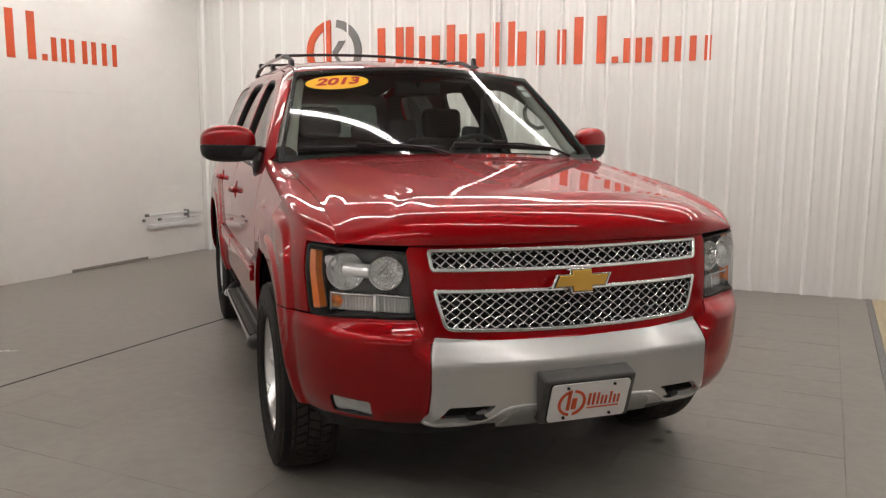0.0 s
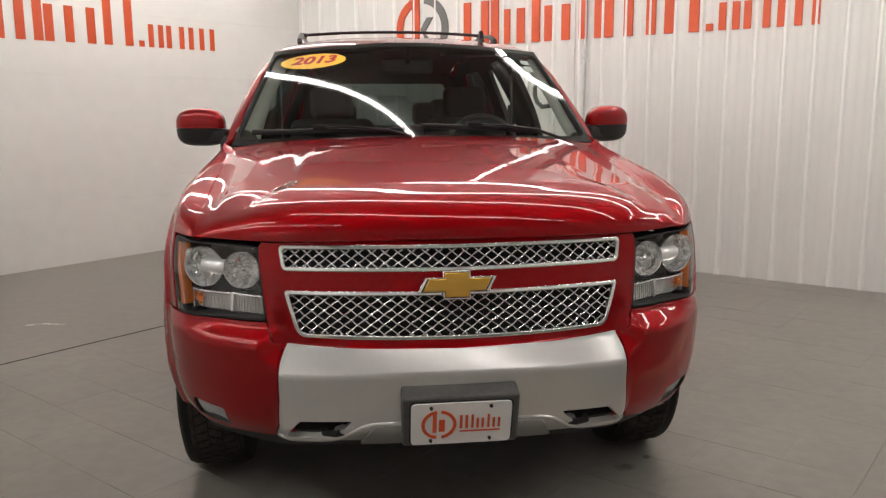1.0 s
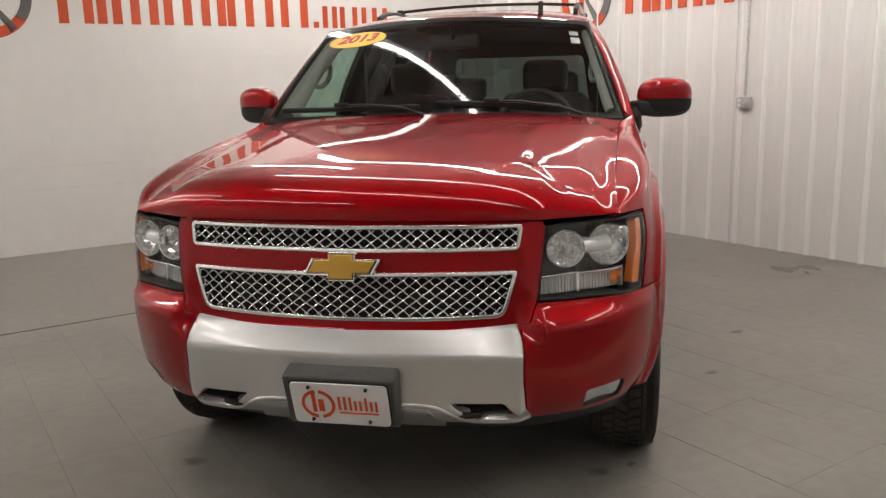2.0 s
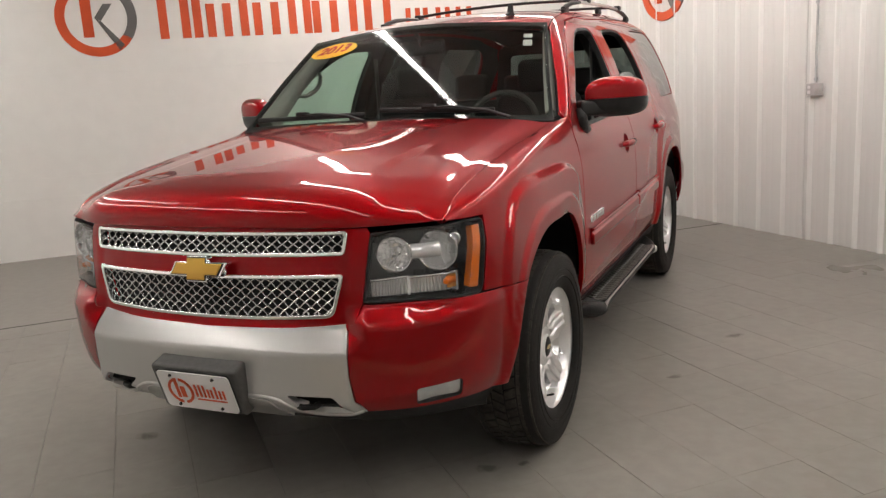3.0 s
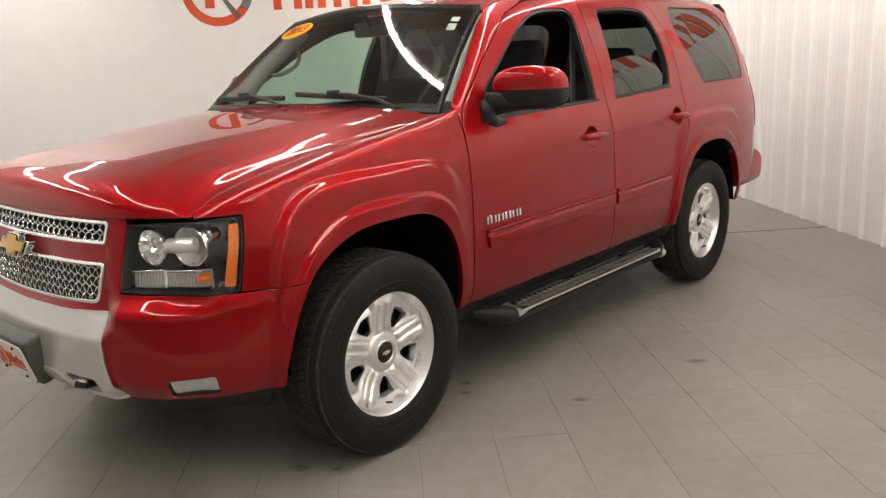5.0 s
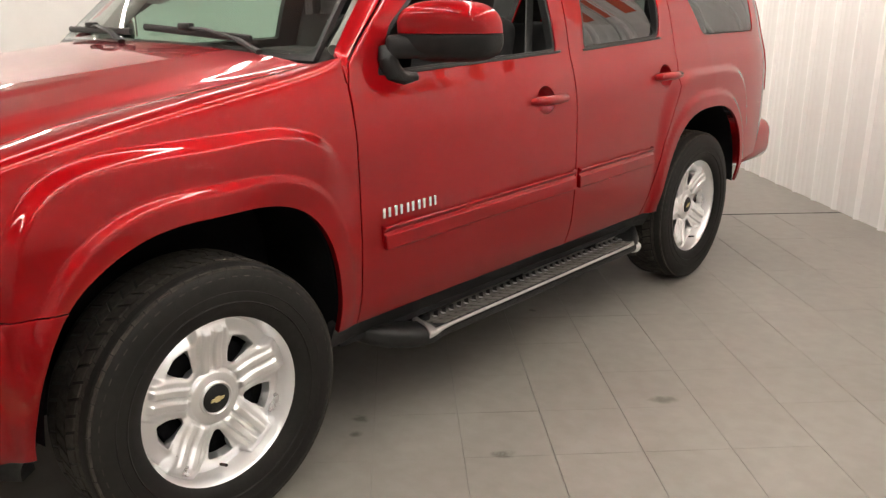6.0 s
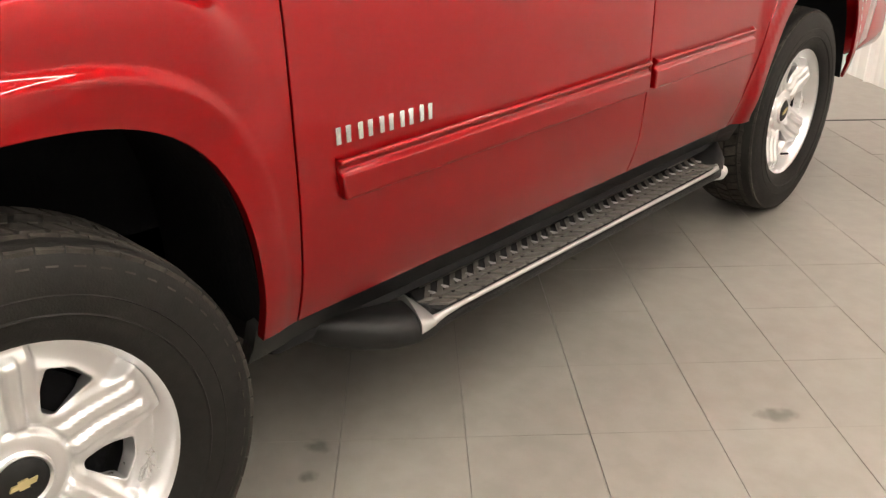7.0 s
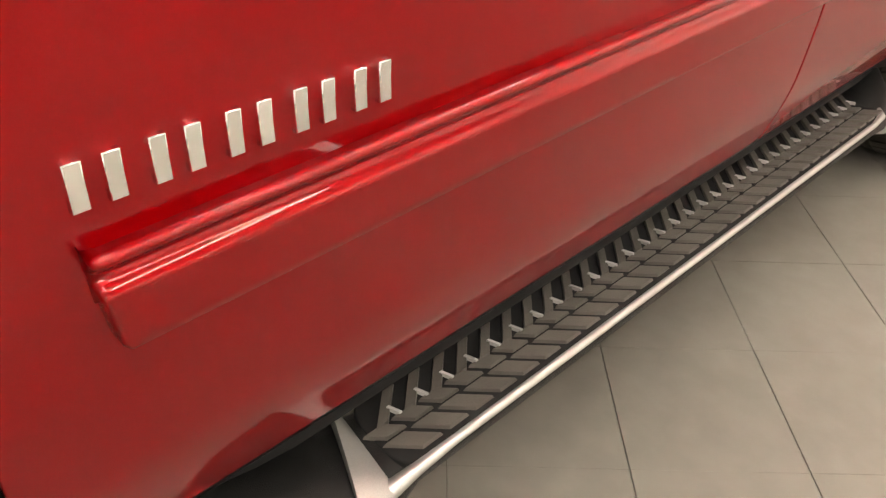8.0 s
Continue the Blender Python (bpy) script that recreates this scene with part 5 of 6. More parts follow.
part("floor_pan", box(bmesh.new(), -0.56, 0.56, -0.62, 4.0, 0.34, 0.60, 0.02), DARK, car)
part("sill_box", box(bmesh.new(), -0.86, 0.86, 0.50, 2.42, 0.36, 0.56, 0.02), DARK, car)
part("engine_bay", box(bmesh.new(), -0.50, 0.50, -0.80, 0.33, 0.45, 1.00, 0.05), DARK, car)
part("firewall", box(box(bmesh.new(), -0.55, 0.55, 0.34, 0.42, 0.57, 1.0, 0.01), -0.80, 0.80, 0.34, 0.42, 0.97, 1.22, 0.01), DARK, car)
skin("headliner", [(-0.97, 0.878), (0.97, 0.878), (0.97, 3.9), (-0.97, 3.9)], roof, LINING, car, step=0.1, gap=0, depth=0.0, lift=-0.035, label="grey headliner")
cowl = skin("cowl", [(-0.98, 0.0), (0.98, 0.0), (0.98, 1.0), (-0.98, 1.0)], lambda u, v: (u * 0.845, (0.352 + 0.095 * u * u) + v * 0.10, 1.292 - 0.03 * u * u + 0.012 * v), BLACK, car, step=0.06, gap=0, depth=0.02, label="black cowl grille below the windscreen")


# ---- tail ----
def tail(x, z):
    a = abs(x) / 0.80
    return (x, 4.075 - 0.075 * a ** 3 - 0.22 * max(z - 1.18, 0) ** 1.25 / 0.6 ** 0.25, z)


W_REAR = rounded([(-0.62, 1.26), (0.62, 1.26), (0.56, 1.70), (-0.56, 1.70)], 0.06)
tailgate = skin("tailgate", [(-0.745, 0.62), (0.745, 0.62), (0.755, 1.20), (0.62, 1.76), (0.58, 1.806), (-0.58, 1.806), (-0.62, 1.76), (-0.755, 1.20)], tail, RED, car, holes=[W_REAR], step=0.05, flip=True, label="dark red metallic tailgate")
skin("tailgate_lining", [(-0.70, 0.66), (0.70, 0.66), (0.745, 1.20), (0.645, 1.74), (0.60, 1.815), (-0.60, 1.815), (-0.645, 1.74), (-0.745, 1.20)], tail, CLOTH, tailgate, holes=[inset(W_REAR, 0.02)], step=0.1, flip=True, gap=0, lift=-0.04, depth=0.0)
g = skin("rear_window", W_REAR, tail, REARGLASS, tailgate, step=0.1, flip=True, gap=-0.003, lift=-0.012, depth=0.004, label="tinted rear window")
g.visible_shadow = False
for sgn, place, flp in ((1, side, False), (-1, mirrored(side), True)):
    skin("tail_lamp", rounded([(3.90, 0.93), (4.03, 0.93), (4.025, 1.24), (3.97, 1.45), (3.925, 1.45), (3.88, 1.15)], 0.02), place, TAIL, car, flip=flp, step=0.04, lift=0.006, depth=0.02, gap=0, label="red tail lamp")
bm = bmesh.new()
box(bm, -0.905, 0.905, 3.62, 4.06, 0.50, 0.76, 0.09, 5)
part("rear_bumper", bm, RED, car, "dark red rear bumper")
bm = bmesh.new()
box(bm, -0.70, 0.70, 3.96, 4.105, 0.755, 0.775, 0.008, 2)
part("bumper_step", bm, BLACK, car)


# ---- mirrors, handles, mouldings, letters, boards ----
def mirror_shell(low, high):
    """A swept, rounded mirror housing between two heights."""
    bm = bmesh.new()
    bmesh.ops.create_uvsphere(bm, u_segments=40, v_segments=24, radius=1)
    for v in bm.verts:
        p = v.co.copy()
        q = Vector([math.copysign(abs(c) ** 0.62, c) for c in p])
        y = q.y * (0.085 if q.y < 0 else 0.05)
        v.co = Vector((1.030 + q.x * 0.130, 0.865 + 0.55 * (q.x * 0.130) + y - 0.012 * q.z, 1.362 + q.z * 0.088 + (0.012 * (1 - q.x * q.x) if q.z > 0 else 0)))
    for z, way in ((low, 1), (high, -1)):
        geom = bmesh.ops.bisect_plane(bm, geom=bm.verts[:] + bm.edges[:] + bm.faces[:], plane_co=(0, 0, z), plane_no=(0, 0, way), clear_inner=True)["geom_cut"]
        edges = [e for e in geom if isinstance(e, bmesh.types.BMEdge)]
        if edges:
            bmesh.ops.contextual_create(bm, geom=edges)
    return bm


def mirror_arm():
    bm = bmesh.new()
    box(bm, -0.11, 0.10, -0.032, 0.038, 1.286, 1.3575, 0.016, 3, Matrix.Translation((0.965, 0.795, 0)) @ Matrix.Rotation(radians(40), 4, "Z"))
    tube(bm, [(0.880, 0.715, 1.325), (0.892, 0.715, 1.29), (0.897, 0.73, 1.245), (0.897, 0.775, 1.222), (0.897, 0.84, 1.222)], [0.020, 0.036, 0.036, 0.026, 0.016], 14, True, 0.8)
    return bm


for sgn in (1, -1):
    turn = (lambda b: b) if sgn > 0 else flipped
    m = part("door_mirror", turn(mirror_shell(1.3625, 1.6)), RED, car, "dark red mirror cap over a black base")
    part("mirror_base", turn(mirror_shell(1.2, 1.360)), BLACK, m, "black mirror base")
    part("mirror_arm", turn(mirror_arm()), BLACK, m)
    part("mirror_glass", turn(box(bmesh.new(), 0.945, 1.115, 0.925, 0.932, 1.30, 1.425, 0.002, 1, Matrix.Translation((1.03, 0.93, 0)) @ Matrix.Rotation(radians(28), 4, "Z") @ Matrix.Translation((-1.03, -0.93, 0)))), CHROME, m, "mirror glass")


def door_handle(y, z):
    """A pull bar over a dark scooped recess."""
    x = side_x(y, z)
    bm = bmesh.new()
    pts = [(x - 0.006, y - 0.105, z), (x + 0.014, y - 0.092, z + 0.002), (x + 0.026, y - 0.04, z + 0.003), (x + 0.027, y + 0.03, z + 0.003), (x + 0.018, y + 0.090, z + 0.002), (x - 0.006, y + 0.110, z)]
    return tube(bm, pts, [0.013, 0.018, 0.019, 0.019, 0.018, 0.012], 12, True, 1.0)


def moulding(y, z):
    t = (z - 0.732) / 0.043
    z += 0.012 * (y - 0.63)
    x = side_x(y, z) + 0.013 + 0.006 * math.exp(-((t - 0.84) / 0.13) ** 2) - 0.007 * math.exp(-((t - 0.50) / 0.13) ** 2) + 0.004 * sstep(0.40, 0.18, t) - 0.006 * max(-t - 0.85, 0) / 0.15
    return (x, y, z)


for sgn in (1, -1):
    turn = (lambda b: b) if sgn > 0 else flipped
    place, flp = (side, False) if sgn > 0 else (mirrored(side), True)
    for key, y, z in (("front_door", 1.535, 1.088), ("rear_door", 2.515, 1.112)):
        h = part("door_handle", turn(door_handle(y, z)), RED, doors[key, sgn], "dark red door handle over a scooped recess")
    for key, y0, y1 in (("front_door", 0.630, 1.722), ("rear_door", 1.748, 2.395)):
        out = rounded([(y0, 0.690), (y1, 0.690), (y1 - (0.02 if key == "rear_door" else 0), 0.775), (y0 - (0.012 if key == "front_door" else 0), 0.775)], 0.012)
        skin("side_moulding", out, moulding if sgn > 0 else mirrored(moulding), RED, doors[key, sgn], flip=flp, step=0.0045, gap=0, edge=0.006, depth=0.020, label="dark red ribbed side moulding")
    for key, y0, y1 in (("front_door", 0.70, 1.672), ("rear_door", 1.835, 2.515)):
        z0 = 1.222 if key == "front_door" else 1.245
        skin("belt_moulding", rounded([(y0, z0 + 0.012), (y1, z0 + 0.036), (y1, z0 + 0.046), (y0, z0 + 0.022)], 0.003), place, BLACK, doors[key, sgn], flip=flp, step=0.03, gap=0, lift=0.003, depth=0.010, edge=0.002, label="black belt moulding below the window")
    # model name as plain chrome bars
    for k in range(5):
        y0 = 0.622 + 0.0535 * k
        for y1 in (y0, y0 + 0.024):
            bar = [(y1, 0.799), (y1 + 0.012, 0.799), (y1 + 0.012, 0.832), (y1, 0.832)]
            skin("name_bar", bar, place, CHROME, doors["front_door", sgn], flip=flp, step=0.02, gap=0, lift=0.006, depth=0.007, edge=0.002, label="small chrome letter bar")


def loft(sections, sides=28, shear=()):
    """A closed skin over rounded sections (y, centre x, centre z, half width, half height)."""
    bm = bmesh.new()
    rows = []
    for j, (y, cx, cz, w, h) in enumerate(sections):
        row, lean = [], shear[j] if shear else 0.0
        for k in range(sides):
            t = 2 * math.pi * k / sides
            c, q = math.cos(t), math.sin(t)
            x = cx + w * math.copysign(abs(c) ** 0.75, c)
            row.append(bm.verts.new((x, y + lean * (0.9 - x), cz + h * math.copysign(abs(q) ** 0.75, q))))
        rows.append(row)
    for a, b in zip(rows, rows[1:]):
        for k in range(sides):
            bm.faces.new((a[k], b[k], b[(k + 1) % sides], a[(k + 1) % sides]))
    bm.faces.new(rows[0])
    bm.faces.new(rows[-1][::-1])
    bmesh.ops.recalc_face_normals(bm, faces=bm.faces)
    return bm


def running_board(sgn):
    turn = (lambda b: b) if sgn > 0 else flipped
    y0, y1, x0, x1, z = 0.885, 2.290, 0.832, 0.951, 0.347
    base = loft([(0.575, 0.775, 0.385, 0.030, 0.018), (0.60, 0.80, 0.377, 0.045, 0.028), (0.64, 0.828, 0.366, 0.060, 0.037), (0.69, 0.853, 0.353, 0.073, 0.042), (0.75, 0.876, 0.341, 0.081, 0.043), (0.81, 0.888, 0.330, 0.080, 0.040), (0.86, 0.893, 0.321, 0.073, 0.032), (0.92, 0.887, 0.315, 0.060, 0.027), (1.6, 0.887, 0.315, 0.060, 0.027), (2.25, 0.887, 0.315, 0.060, 0.027), (2.30, 0.888, 0.322, 0.068, 0.030), (2.36, 0.866, 0.340, 0.062, 0.032), (2.43, 0.82, 0.362, 0.05, 0.03)])
    board = part("running_board", turn(base), BLACK, car, "black running board with ribbed tread and silver edge")
    pad = [(x0, y0 + 0.03), (x0 + 0.03, y0 + 0.014), (x1 - 0.03, y0 + 0.008), (x1, y0 + 0.02), (x1, y1 - 0.05), (x1 - 0.02, y1), (x0 + 0.02, y1 + 0.02), (x0, y1)]
    up = (lambda u, v: (u, v, z)) if sgn > 0 else (lambda u, v: (-u, v, z))
    skin("step_pad", rounded(pad, 0.03), up, DARK, board, flip=sgn < 0, step=0.08, gap=0, edge=0.004, depth=0.02, label="black ribbed step pad")
    # silver rail along the edge, with a collar at both ends
    rail = tube(bmesh.new(), [(x1 - 0.012, 0.838, z - 0.020), (x1 - 0.003, 0.852, z - 0.016), (x1 + 0.000, 0.875, z - 0.010), (x1 + 0.001, 0.91, z - 0.006), (x1 + 0.001, 0.97, z - 0.004), (x1 + 0.001, 1.6, z - 0.004), (x1 + 0.000, y1 - 0.08, z - 0.004), (x1 - 0.008, y1 - 0.02, z - 0.006), (x1 - 0.03, y1 + 0.015, z - 0.008)], [0.014, 0.014, 0.0110, 0.0080, 0.0060, 0.0057, 0.0062, 0.0085, 0.009], 14)
    part("silver_rail", turn(rail), SILVER, board, "silver painted edge rail")
    part("front_collar", turn(loft([(0.848, 0.889, 0.337, 0.070, 0.024), (0.850, 0.889, 0.340, 0.081, 0.029), (0.862, 0.890, 0.337, 0.078, 0.024), (0.880, 0.890, 0.333, 0.074, 0.019), (0.887, 0.890, 0.330, 0.064, 0.012)], 56, (0.50, 0.50, 0.38, 0.22, 0.12))), SILVER, board, "silver end collar")
    part("rear_collar", turn(loft([(2.270, 0.894, 0.314, 0.068, 0.022), (2.274, 0.894, 0.315, 0.071, 0.026), (2.304, 0.889, 0.319, 0.071, 0.029), (2.308, 0.888, 0.319, 0.067, 0.025)], 32, (-0.35,) * 4)), SILVER, board, "silver end collar")
    def bar(bm, xa, xb, y, wide, slope, z0, z1):
        """One tread block, cut aslant, its top a little smaller than its foot."""
        mid, vs = (xa + xb) / 2, []
        for zz, k in ((z0, 1.0), (z1, 0.88)):
            for x, q in ((xa, -1), (xb, -1), (xb, 1), (xa, 1)):
                x = mid + (x - mid) * k
                vs.append(bm.verts.new((x, y + q * wide * k + slope * (x - mid), zz)))
        bm.faces.new(vs[4:])
        for a in range(4):
            bm.faces.new((vs[a], vs[(a + 1) % 4], vs[4 + (a + 1) % 4], vs[4 + a]))

    # added steel-coloured chips imitate the glints on the glossy rubber edges
    ribs, glints = bmesh.new(), bmesh.new()
    n = 31
    for k in range(n):
        y = y0 + 0.045 + (y1 - y0 - 0.085) * k / (n - 1)
        bar(ribs, x1 - 0.044, x1 - 0.010, y, 0.0165, 1.0, z - 0.002, z + 0.005)
        bar(ribs, x1 - 0.068, x1 - 0.047, y - 0.016, 0.0160, 1.0, z - 0.002, z + 0.005)
        bar(ribs, x0 + 0.010, x0 + 0.056, y + 0.010, 0.0100, -1.1, z - 0.002, z + 0.006)
        bar(glints, x0 + 0.036, x0 + 0.055, y + 0.013, 0.0022, 0.3, z + 0.002, z + 0.008)
    tr = part("tread", turn(ribs), PADGREY, board, "raised grey tread blocks", smooth=False)
    tr["kind"] = "stuff"
    tr = part("glint_chips", turn(glints), STEEL, board, "small bright chips in place of glints on the tread", smooth=False)
    tr["kind"] = "stuff"
    for y in (0.98, 1.62, 2.22):
        part("bracket", turn(box(bmesh.new(), 0.60, 0.90, y - 0.025, y + 0.025, 0.285, 0.310, 0.006, 1)), DARK, board)


for sgn in (1, -1):
    running_board(sgn)

# ---- roof rack, antenna, wipers, sticker ----
for sgn in (1, -1):
    def on_roof(y, up, x=0.575):
        return (sgn * x, y, roof(sgn * 0.86, y)[2] + up)

    r = part("roof_rail", tube(bmesh.new(), [on_roof(y, u) for y, u in ((1.60, 0.0), (1.68, 0.022), (1.80, 0.038), (2.0, 0.046), (2.5, 0.048), (3.0, 0.044), (3.2, 0.036), (3.34, 0.018), (3.42, 0.0))], [0.010, 0.016, 0.017, 0.012, 0.011, 0.012, 0.016, 0.014, 0.008], 12, True, 0.8), BLACK, car, "black roof rail with silver middle")
    part("rail_strip", tube(bmesh.new(), [on_roof(y, 0.047, 0.577) for y in (1.98, 2.25, 2.5, 2.75, 3.0)], 0.0135, 12, True, 0.8), SILVER, r, "silver rail section")
    for y in (1.66, 2.46, 3.34):
        part("rail_foot", box(bmesh.new(), -0.013, 0.013, -0.05, 0.05, -0.014, 0.020, 0.008, 2, pose(*on_roof(y, 0.0))), BLACK, r)
for y in (2.16, 3.05):
    z = roof(0.86, y)[2] + 0.062
    bm = tube(bmesh.new(), [(x, y, z + 0.022 * (1 - (x / 0.575) ** 2)) for x in np.linspace(-0.575, 0.575, 13)], 0.017, 10, True, 0.55)
    c = part("cross_bar", bm, BLACK, car, "thin black roof cross bar")
    for sgn in (1, -1):
        part("bar_clamp", box(bmesh.new(), -0.022, 0.022, -0.034, 0.034, -0.018, 0.012, 0.008, 2, pose(sgn * 0.575, y, z)), BLACK, c)
bm = bmesh.new()
x, y = 0.418, 1.16
z = roof(0.418 / roof(1, 1.16)[0], 1.16)[2]
prof = [(-0.055, -0.004), (0.065, -0.004), (0.062, 0.004), (0.030, 0.012), (0.022, 0.058), (0.004, 0.060), (-0.016, 0.016), (-0.05, 0.004)]
a = [bm.verts.new((x - 0.011, y + p, z + q)) for p, q in prof]
b = [bm.verts.new((x + 0.011, y + p, z + q)) for p, q in prof]
bm.faces.new(a)
bm.faces.new(b[::-1])
for i in range(len(prof)):
    bm.faces.new((a[i], b[i], b[(i + 1) % len(prof)], a[(i + 1) % len(prof)]))
bmesh.ops.recalc_face_normals(bm, faces=bm.faces)
bmesh.ops.bevel(bm, geom=bm.edges[:], offset=0.003, segments=2, affect="EDGES")
part("antenna", bm, BLACK, car, "small dark roof antenna fin")


def on_glass(u, v, up):
    p = Vector(windscreen(u, v))
    n = (Vector(windscreen(u + 0.01, v)) - p).cross(Vector(windscreen(u, v + 0.01)) - p).normalized()
    return p + n * up


for pivot, tip, mid in (((-0.03, 0.330, 1.325), (-0.90, 0.065), (-0.40, 0.10)), ((0.66, 0.405, 1.312), (0.02, 0.085), (0.36, 0.085))):
    bm = bmesh.new()
    a, b = on_glass(*tip, 0.018), on_glass(mid[0] + 0.33, 0.05, 0.018)
    tube(bm, [a.lerp(b, k / 8) for k in range(9)], 0.0075, 8, True, 1.6)
    w = part("wiper", bm, BLACK, car, "black windscreen wiper resting at the glass foot")
    m = a.lerp(b, 0.45) + Vector((0, -0.012, 0.014))
    bm = bmesh.new()
    tube(bm, [pivot, Vector(pivot).lerp(m, 0.25) + Vector((0, -0.01, 0.02)), Vector(pivot).lerp(m, 0.7) + Vector((0, -0.008, 0.018)), m], [0.014, 0.012, 0.009, 0.008], 8, True, 0.6)
    part("wiper_arm", bm, BLACK, w)
    part("wiper_joint", box(bmesh.new(), -0.035, 0.035, -0.012, 0.012, -0.006, 0.016, 0.005, 2, Matrix.Translation(m)), BLACK, w)

sticker = skin("year_sticker", [(-0.675 + 0.228 * math.cos(t), 0.838 + 0.084 * math.sin(t)) for t in np.linspace(0, 2 * math.pi, 41)[:-1]], windscreen, YELLOW, car, step=0.03, gap=0, lift=0.003, depth=0.002, edge=0.0005, label="yellow oval windscreen sticker with red year 2013")
text = bpy.data.curves.new("year", "FONT")
text.body, text.size, text.extrude, text.align_x, text.align_y, text.offset = "2013", 0.082, 0.0006, "CENTER", "CENTER", 0.0028
text.shear = 0.25
o = new("year_text", text)
bpy.context.view_layer.update()
me = bpy.data.meshes.new_from_object(o.evaluated_get(bpy.context.evaluated_depsgraph_get()))
bpy.data.objects.remove(o)
me.materials.append(REDINK)
t = new("year", me)
t.parent = sticker
c = on_glass(-0.675, 0.842, 0.0045)
ax = (on_glass(-0.62, 0.842, 0.0045) - on_glass(-0.73, 0.842, 0.0045)).normalized()
ay = (on_glass(-0.675, 0.88, 0.0045) - on_glass(-0.675, 0.80, 0.0045)).normalized()
az = ax.cross(ay).normalized()
mm = Matrix((ax * 1.35, az.cross(ax), az)).transposed().to_4x4()
mm.translation = c
t.matrix_basis = mm
for z0, z1, material in ((0.845, 0.89, WHITE), (0.755, 0.82, WHITE)):
    skin("service_sticker", rounded([(0.835, z0), (0.895, z0), (0.895, z1), (0.835, z1)], 0.008), windscreen, material, ws, step=0.02, gap=0, lift=-0.008, depth=0.001, edge=0.0003, label="small white service sticker")


# ---- cabin ----
def cushion(bm, x0, x1, y0, y1, z0, z1, lean=0.0, r=0.06):
    made = set(bm.verts)
    box(bm, x0, x1, y0, y1, z0, z1, r, 4)
    if lean:
        vs = [v for v in bm.verts if v not in made]
        bmesh.ops.rotate(bm, verts=vs, cent=((x0 + x1) / 2, y0, z0), matrix=Matrix.Rotation(radians(-lean), 3, "X"))
    return bm


def seat(name, x0, x1, y, z, high, rests):
    s = part(name, cushion(bmesh.new(), x0, x1, y - 0.50, y, z, z + 0.16, 0, 0.05), CLOTH, car, "dark cloth seat")
    part("seat_back", cushion(bmesh.new(), x0 + 0.01, x1 - 0.01, y - 0.02, y + 0.13, z + 0.10, high, 12), CLOTH, s)
    for c in rests:
        part("headrest", cushion(bmesh.new(), c - 0.13, c + 0.13, y + 0.13, y + 0.23, high - 0.02, high + 0.17, 6, 0.045), CLOTH, s)
        for d in (-0.05, 0.05):
            part("post", tube(bmesh.new(), [(c + d, y + 0.165, high - 0.1), (c + d, y + 0.18, high + 0.03)], 0.006, 8), CHROME, s)


for x in (-0.40, 0.40):
    seat("front_seat", x - 0.26, x + 0.26, 1.50, 0.72, 1.42, (x,))
seat("rear_seat", -0.66, 0.66, 2.48, 0.74, 1.36, (-0.42, 0.42))
seat("third_seat", -0.60, 0.60, 3.38, 0.80, 1.34, (-0.36, 0.36))
part("centre_console", box(bmesh.new(), -0.12, 0.12, 0.80, 1.55, 0.58, 0.95, 0.04, 3), DASH, car)
dash = part("dashboard", box(bmesh.new(), -0.76, 0.76, 0.46, 0.86, 0.95, 1.262, 0.06, 4), DASH, car, "dark dashboard")
part("instrument_hood", box(bmesh.new(), 0.22, 0.58, 0.66, 0.90, 1.15, 1.30, 0.05, 3), DASH, dash)
wheel_bm = bmesh.new()
n = 40
m = Matrix.Translation((0.40, 1.00, 1.235)) @ Matrix.Rotation(radians(68), 4, "X")
tube(wheel_bm, [m @ Vector((0.19 * math.cos(2 * math.pi * k / n), 0.19 * math.sin(2 * math.pi * k / n), 0)) for k in range(n + 1)], 0.015, 10, False)
for a in (0, 180, 250, 290):
    tube(wheel_bm, [m @ Vector((0.03 * math.cos(radians(a)), 0.03 * math.sin(radians(a)), 0.01)), m @ Vector((0.19 * math.cos(radians(a)), 0.19 * math.sin(radians(a)), 0))], 0.014, 8)
bmesh.ops.create_uvsphere(wheel_bm, u_segments=16, v_segments=10, radius=0.065, matrix=m @ Matrix.Diagonal((1, 1, 0.5, 1)))
part("steering_wheel", wheel_bm, DASH, car, "dark steering wheel")
rear_mirror = part("cabin_mirror", box(bmesh.new(), -0.13, 0.13, 0.93, 0.965, 1.63, 1.705, 0.015, 3), BLACK, car, "black cabin mirror")
part("mirror_stalk", tube(bmesh.new(), [(0, 0.94, 1.68), (0, 0.875, 1.745)], 0.012, 8), BLACK, rear_mirror)
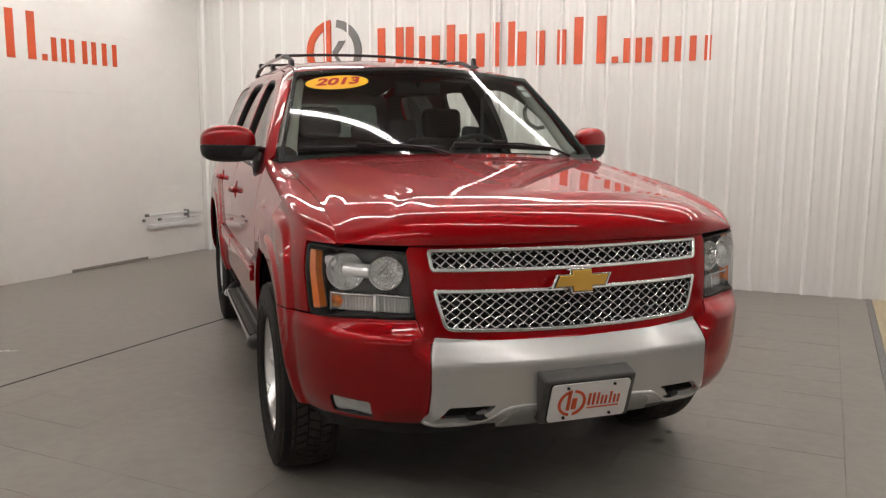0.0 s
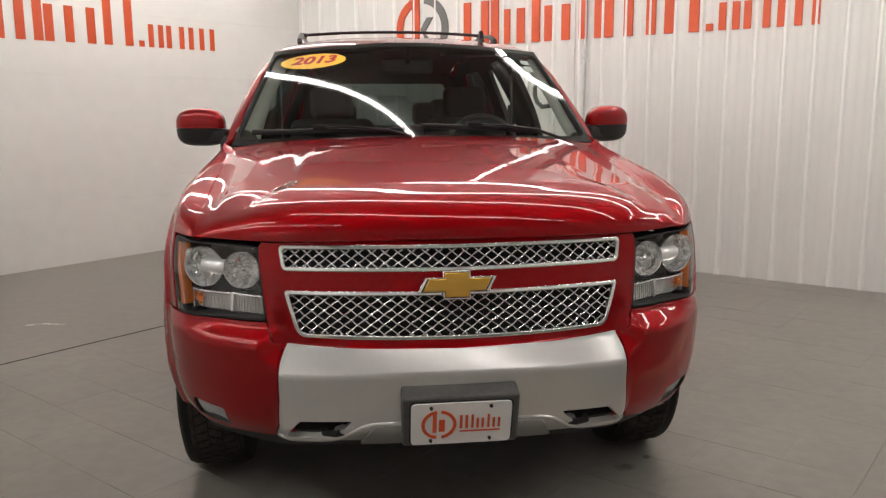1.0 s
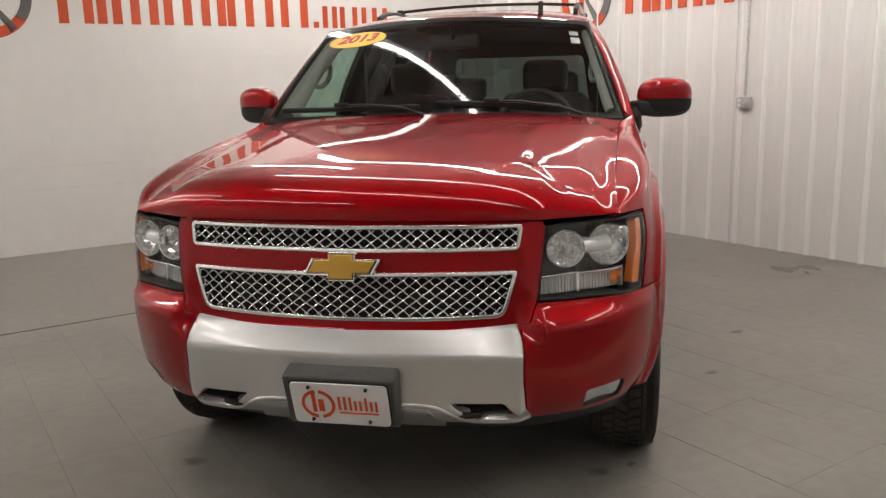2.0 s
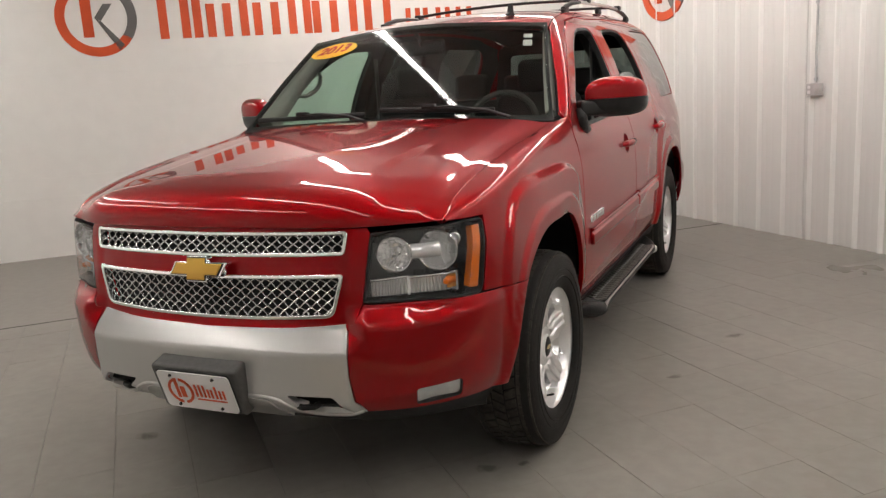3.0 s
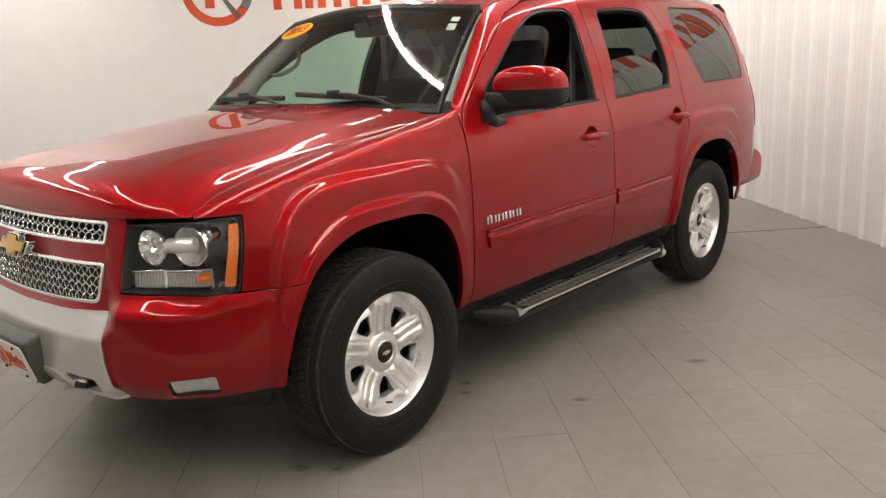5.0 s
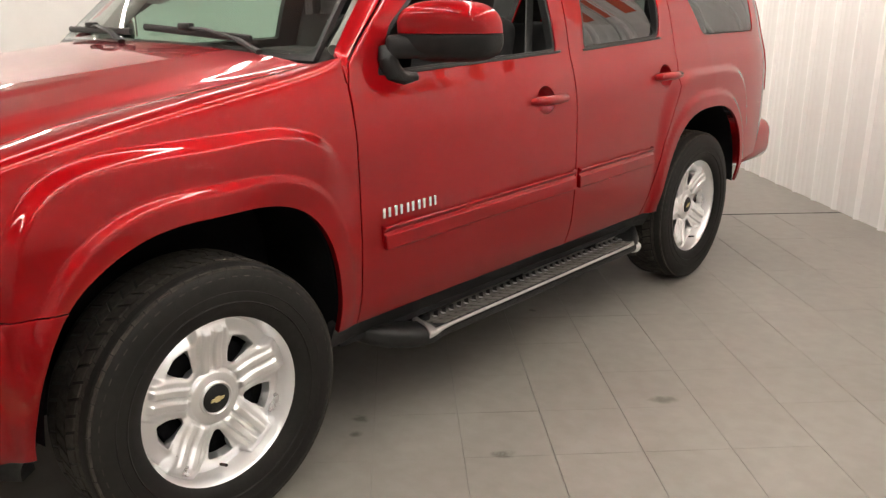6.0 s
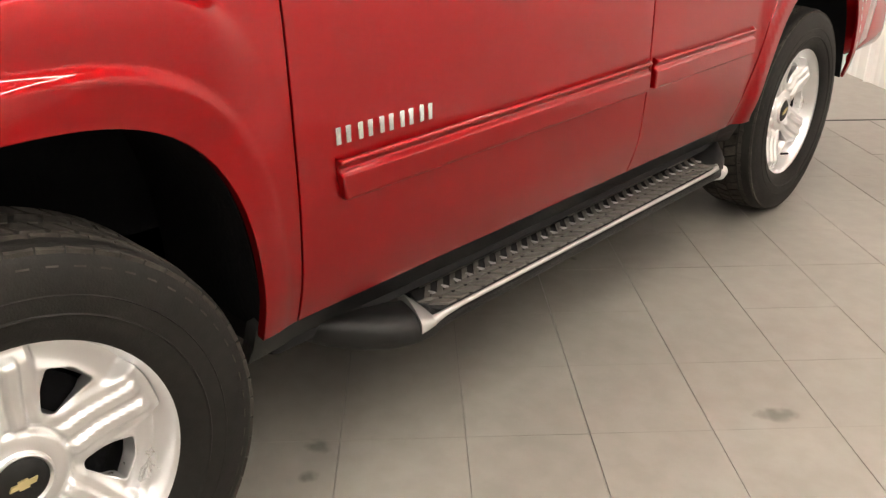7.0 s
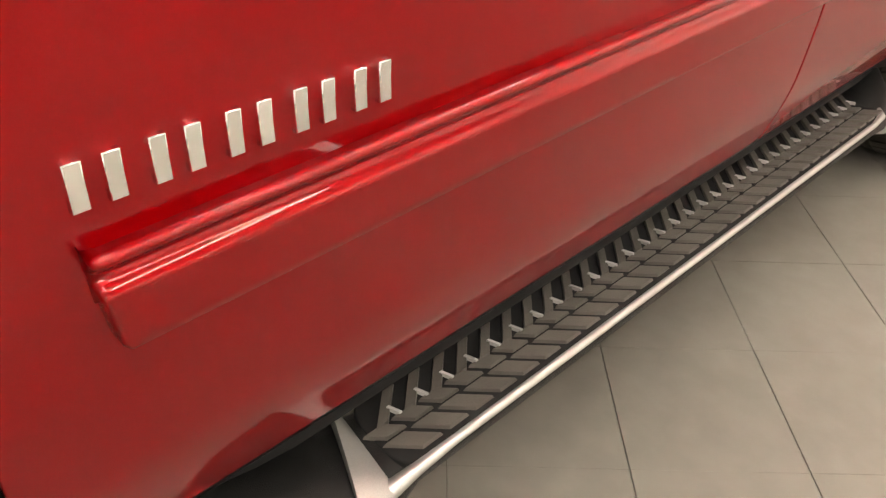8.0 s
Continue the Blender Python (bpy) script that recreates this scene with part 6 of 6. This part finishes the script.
for sgn in (1, -1):
    pts = [(sgn * x, y, z) for x, y, z in ((0.72, 0.83, 1.462), (0.69, 0.865, 1.455), (0.68, 0.94, 1.480), (0.68, 0.995, 1.515), (0.685, 1.02, 1.56), (0.705, 1.02, 1.60))]
    part("grab_handle", tube(bmesh.new(), pts, 0.012, 10), TRIM, car, "grey pillar grab handle")
    part("pillar_trim", tube(bmesh.new(), [(sgn * 0.785, 0.60, 1.31), (sgn * 0.765, 0.66, 1.36), (sgn * 0.718, 0.81, 1.51), (sgn * 0.655, 1.03, 1.69)], [0.065, 0.052, 0.046, 0.046] if sgn < 0 else 0.026, 12), TRIM, car, "grey pillar trim")
    part("centre_pillar", tube(bmesh.new(), [(sgn * 0.83, 1.765, 1.20), (sgn * 0.745, 1.80, 1.50), (sgn * 0.62, 1.85, 1.74)], 0.04, 10), LINING, car)
    part("sun_visor", box(bmesh.new(), sgn * 0.36 - 0.17, sgn * 0.36 + 0.17, 0.95, 1.12, 1.725, 1.742, 0.006, 2), LINING, car)
    part("seat_belt", box(bmesh.new(), sgn * 0.70 - 0.003, sgn * 0.70 + 0.003, 1.70, 1.745, 0.9, 1.66, 0.001, 1), GUNMETAL, car)

# ---- floor marks ----
def floor_stain(x, y, r, long, turn):
    bm = bmesh.new()
    bm.faces.new([bm.verts.new((math.cos(t), math.sin(t), 0)) for t in np.linspace(0, 2 * math.pi, 25)[:-1]])
    ob = link("floor_stain", bm, STAIN, None, smooth=False)
    ob.matrix_basis = pose(x, y, 0.0013, 0, 0, turn) @ Matrix.Diagonal((r * long, r, 1, 1))
    ob.visible_shadow = False
    tagged(ob, "small dark oily smudge on the grey floor", "stain", group="floor stains", kind="structure")


scuff = bmesh.new()
for k in range(5):
    a = k * 1.3
    scuff.faces.new([scuff.verts.new((-2.425 + 0.05 * k - 0.1 + 0.035 * math.cos(t + a), 2.375 + 0.02 * math.sin(k) + 0.012 * math.sin(t), 0.0011 + 0.0001 * k)) for t in np.linspace(0, 2 * math.pi, 9)[:-1]])
tagged(link("floor_scuff", scuff, WALLPAINT, None, smooth=False), "small pale scuff mark on the grey floor", "scuff", kind="structure")
for x, y, r, long, turn in ((0.767, 0.668, 0.040, 1.3, 20), (0.837, 0.585, 0.030, 1.2, 70), (1.523, 1.535, 0.045, 1.9, 45), (0.77, -0.34, 0.055, 1.3, 10), (0.89, -0.26, 0.030, 1.2, 60), (-0.82, -0.50, 0.060, 1.4, 0), (1.304, 0.823, 0.040, 1.6, 40), (0.60, 1.96, 0.025, 1.2, 0)):
    floor_stain(x, y, r, long, turn)
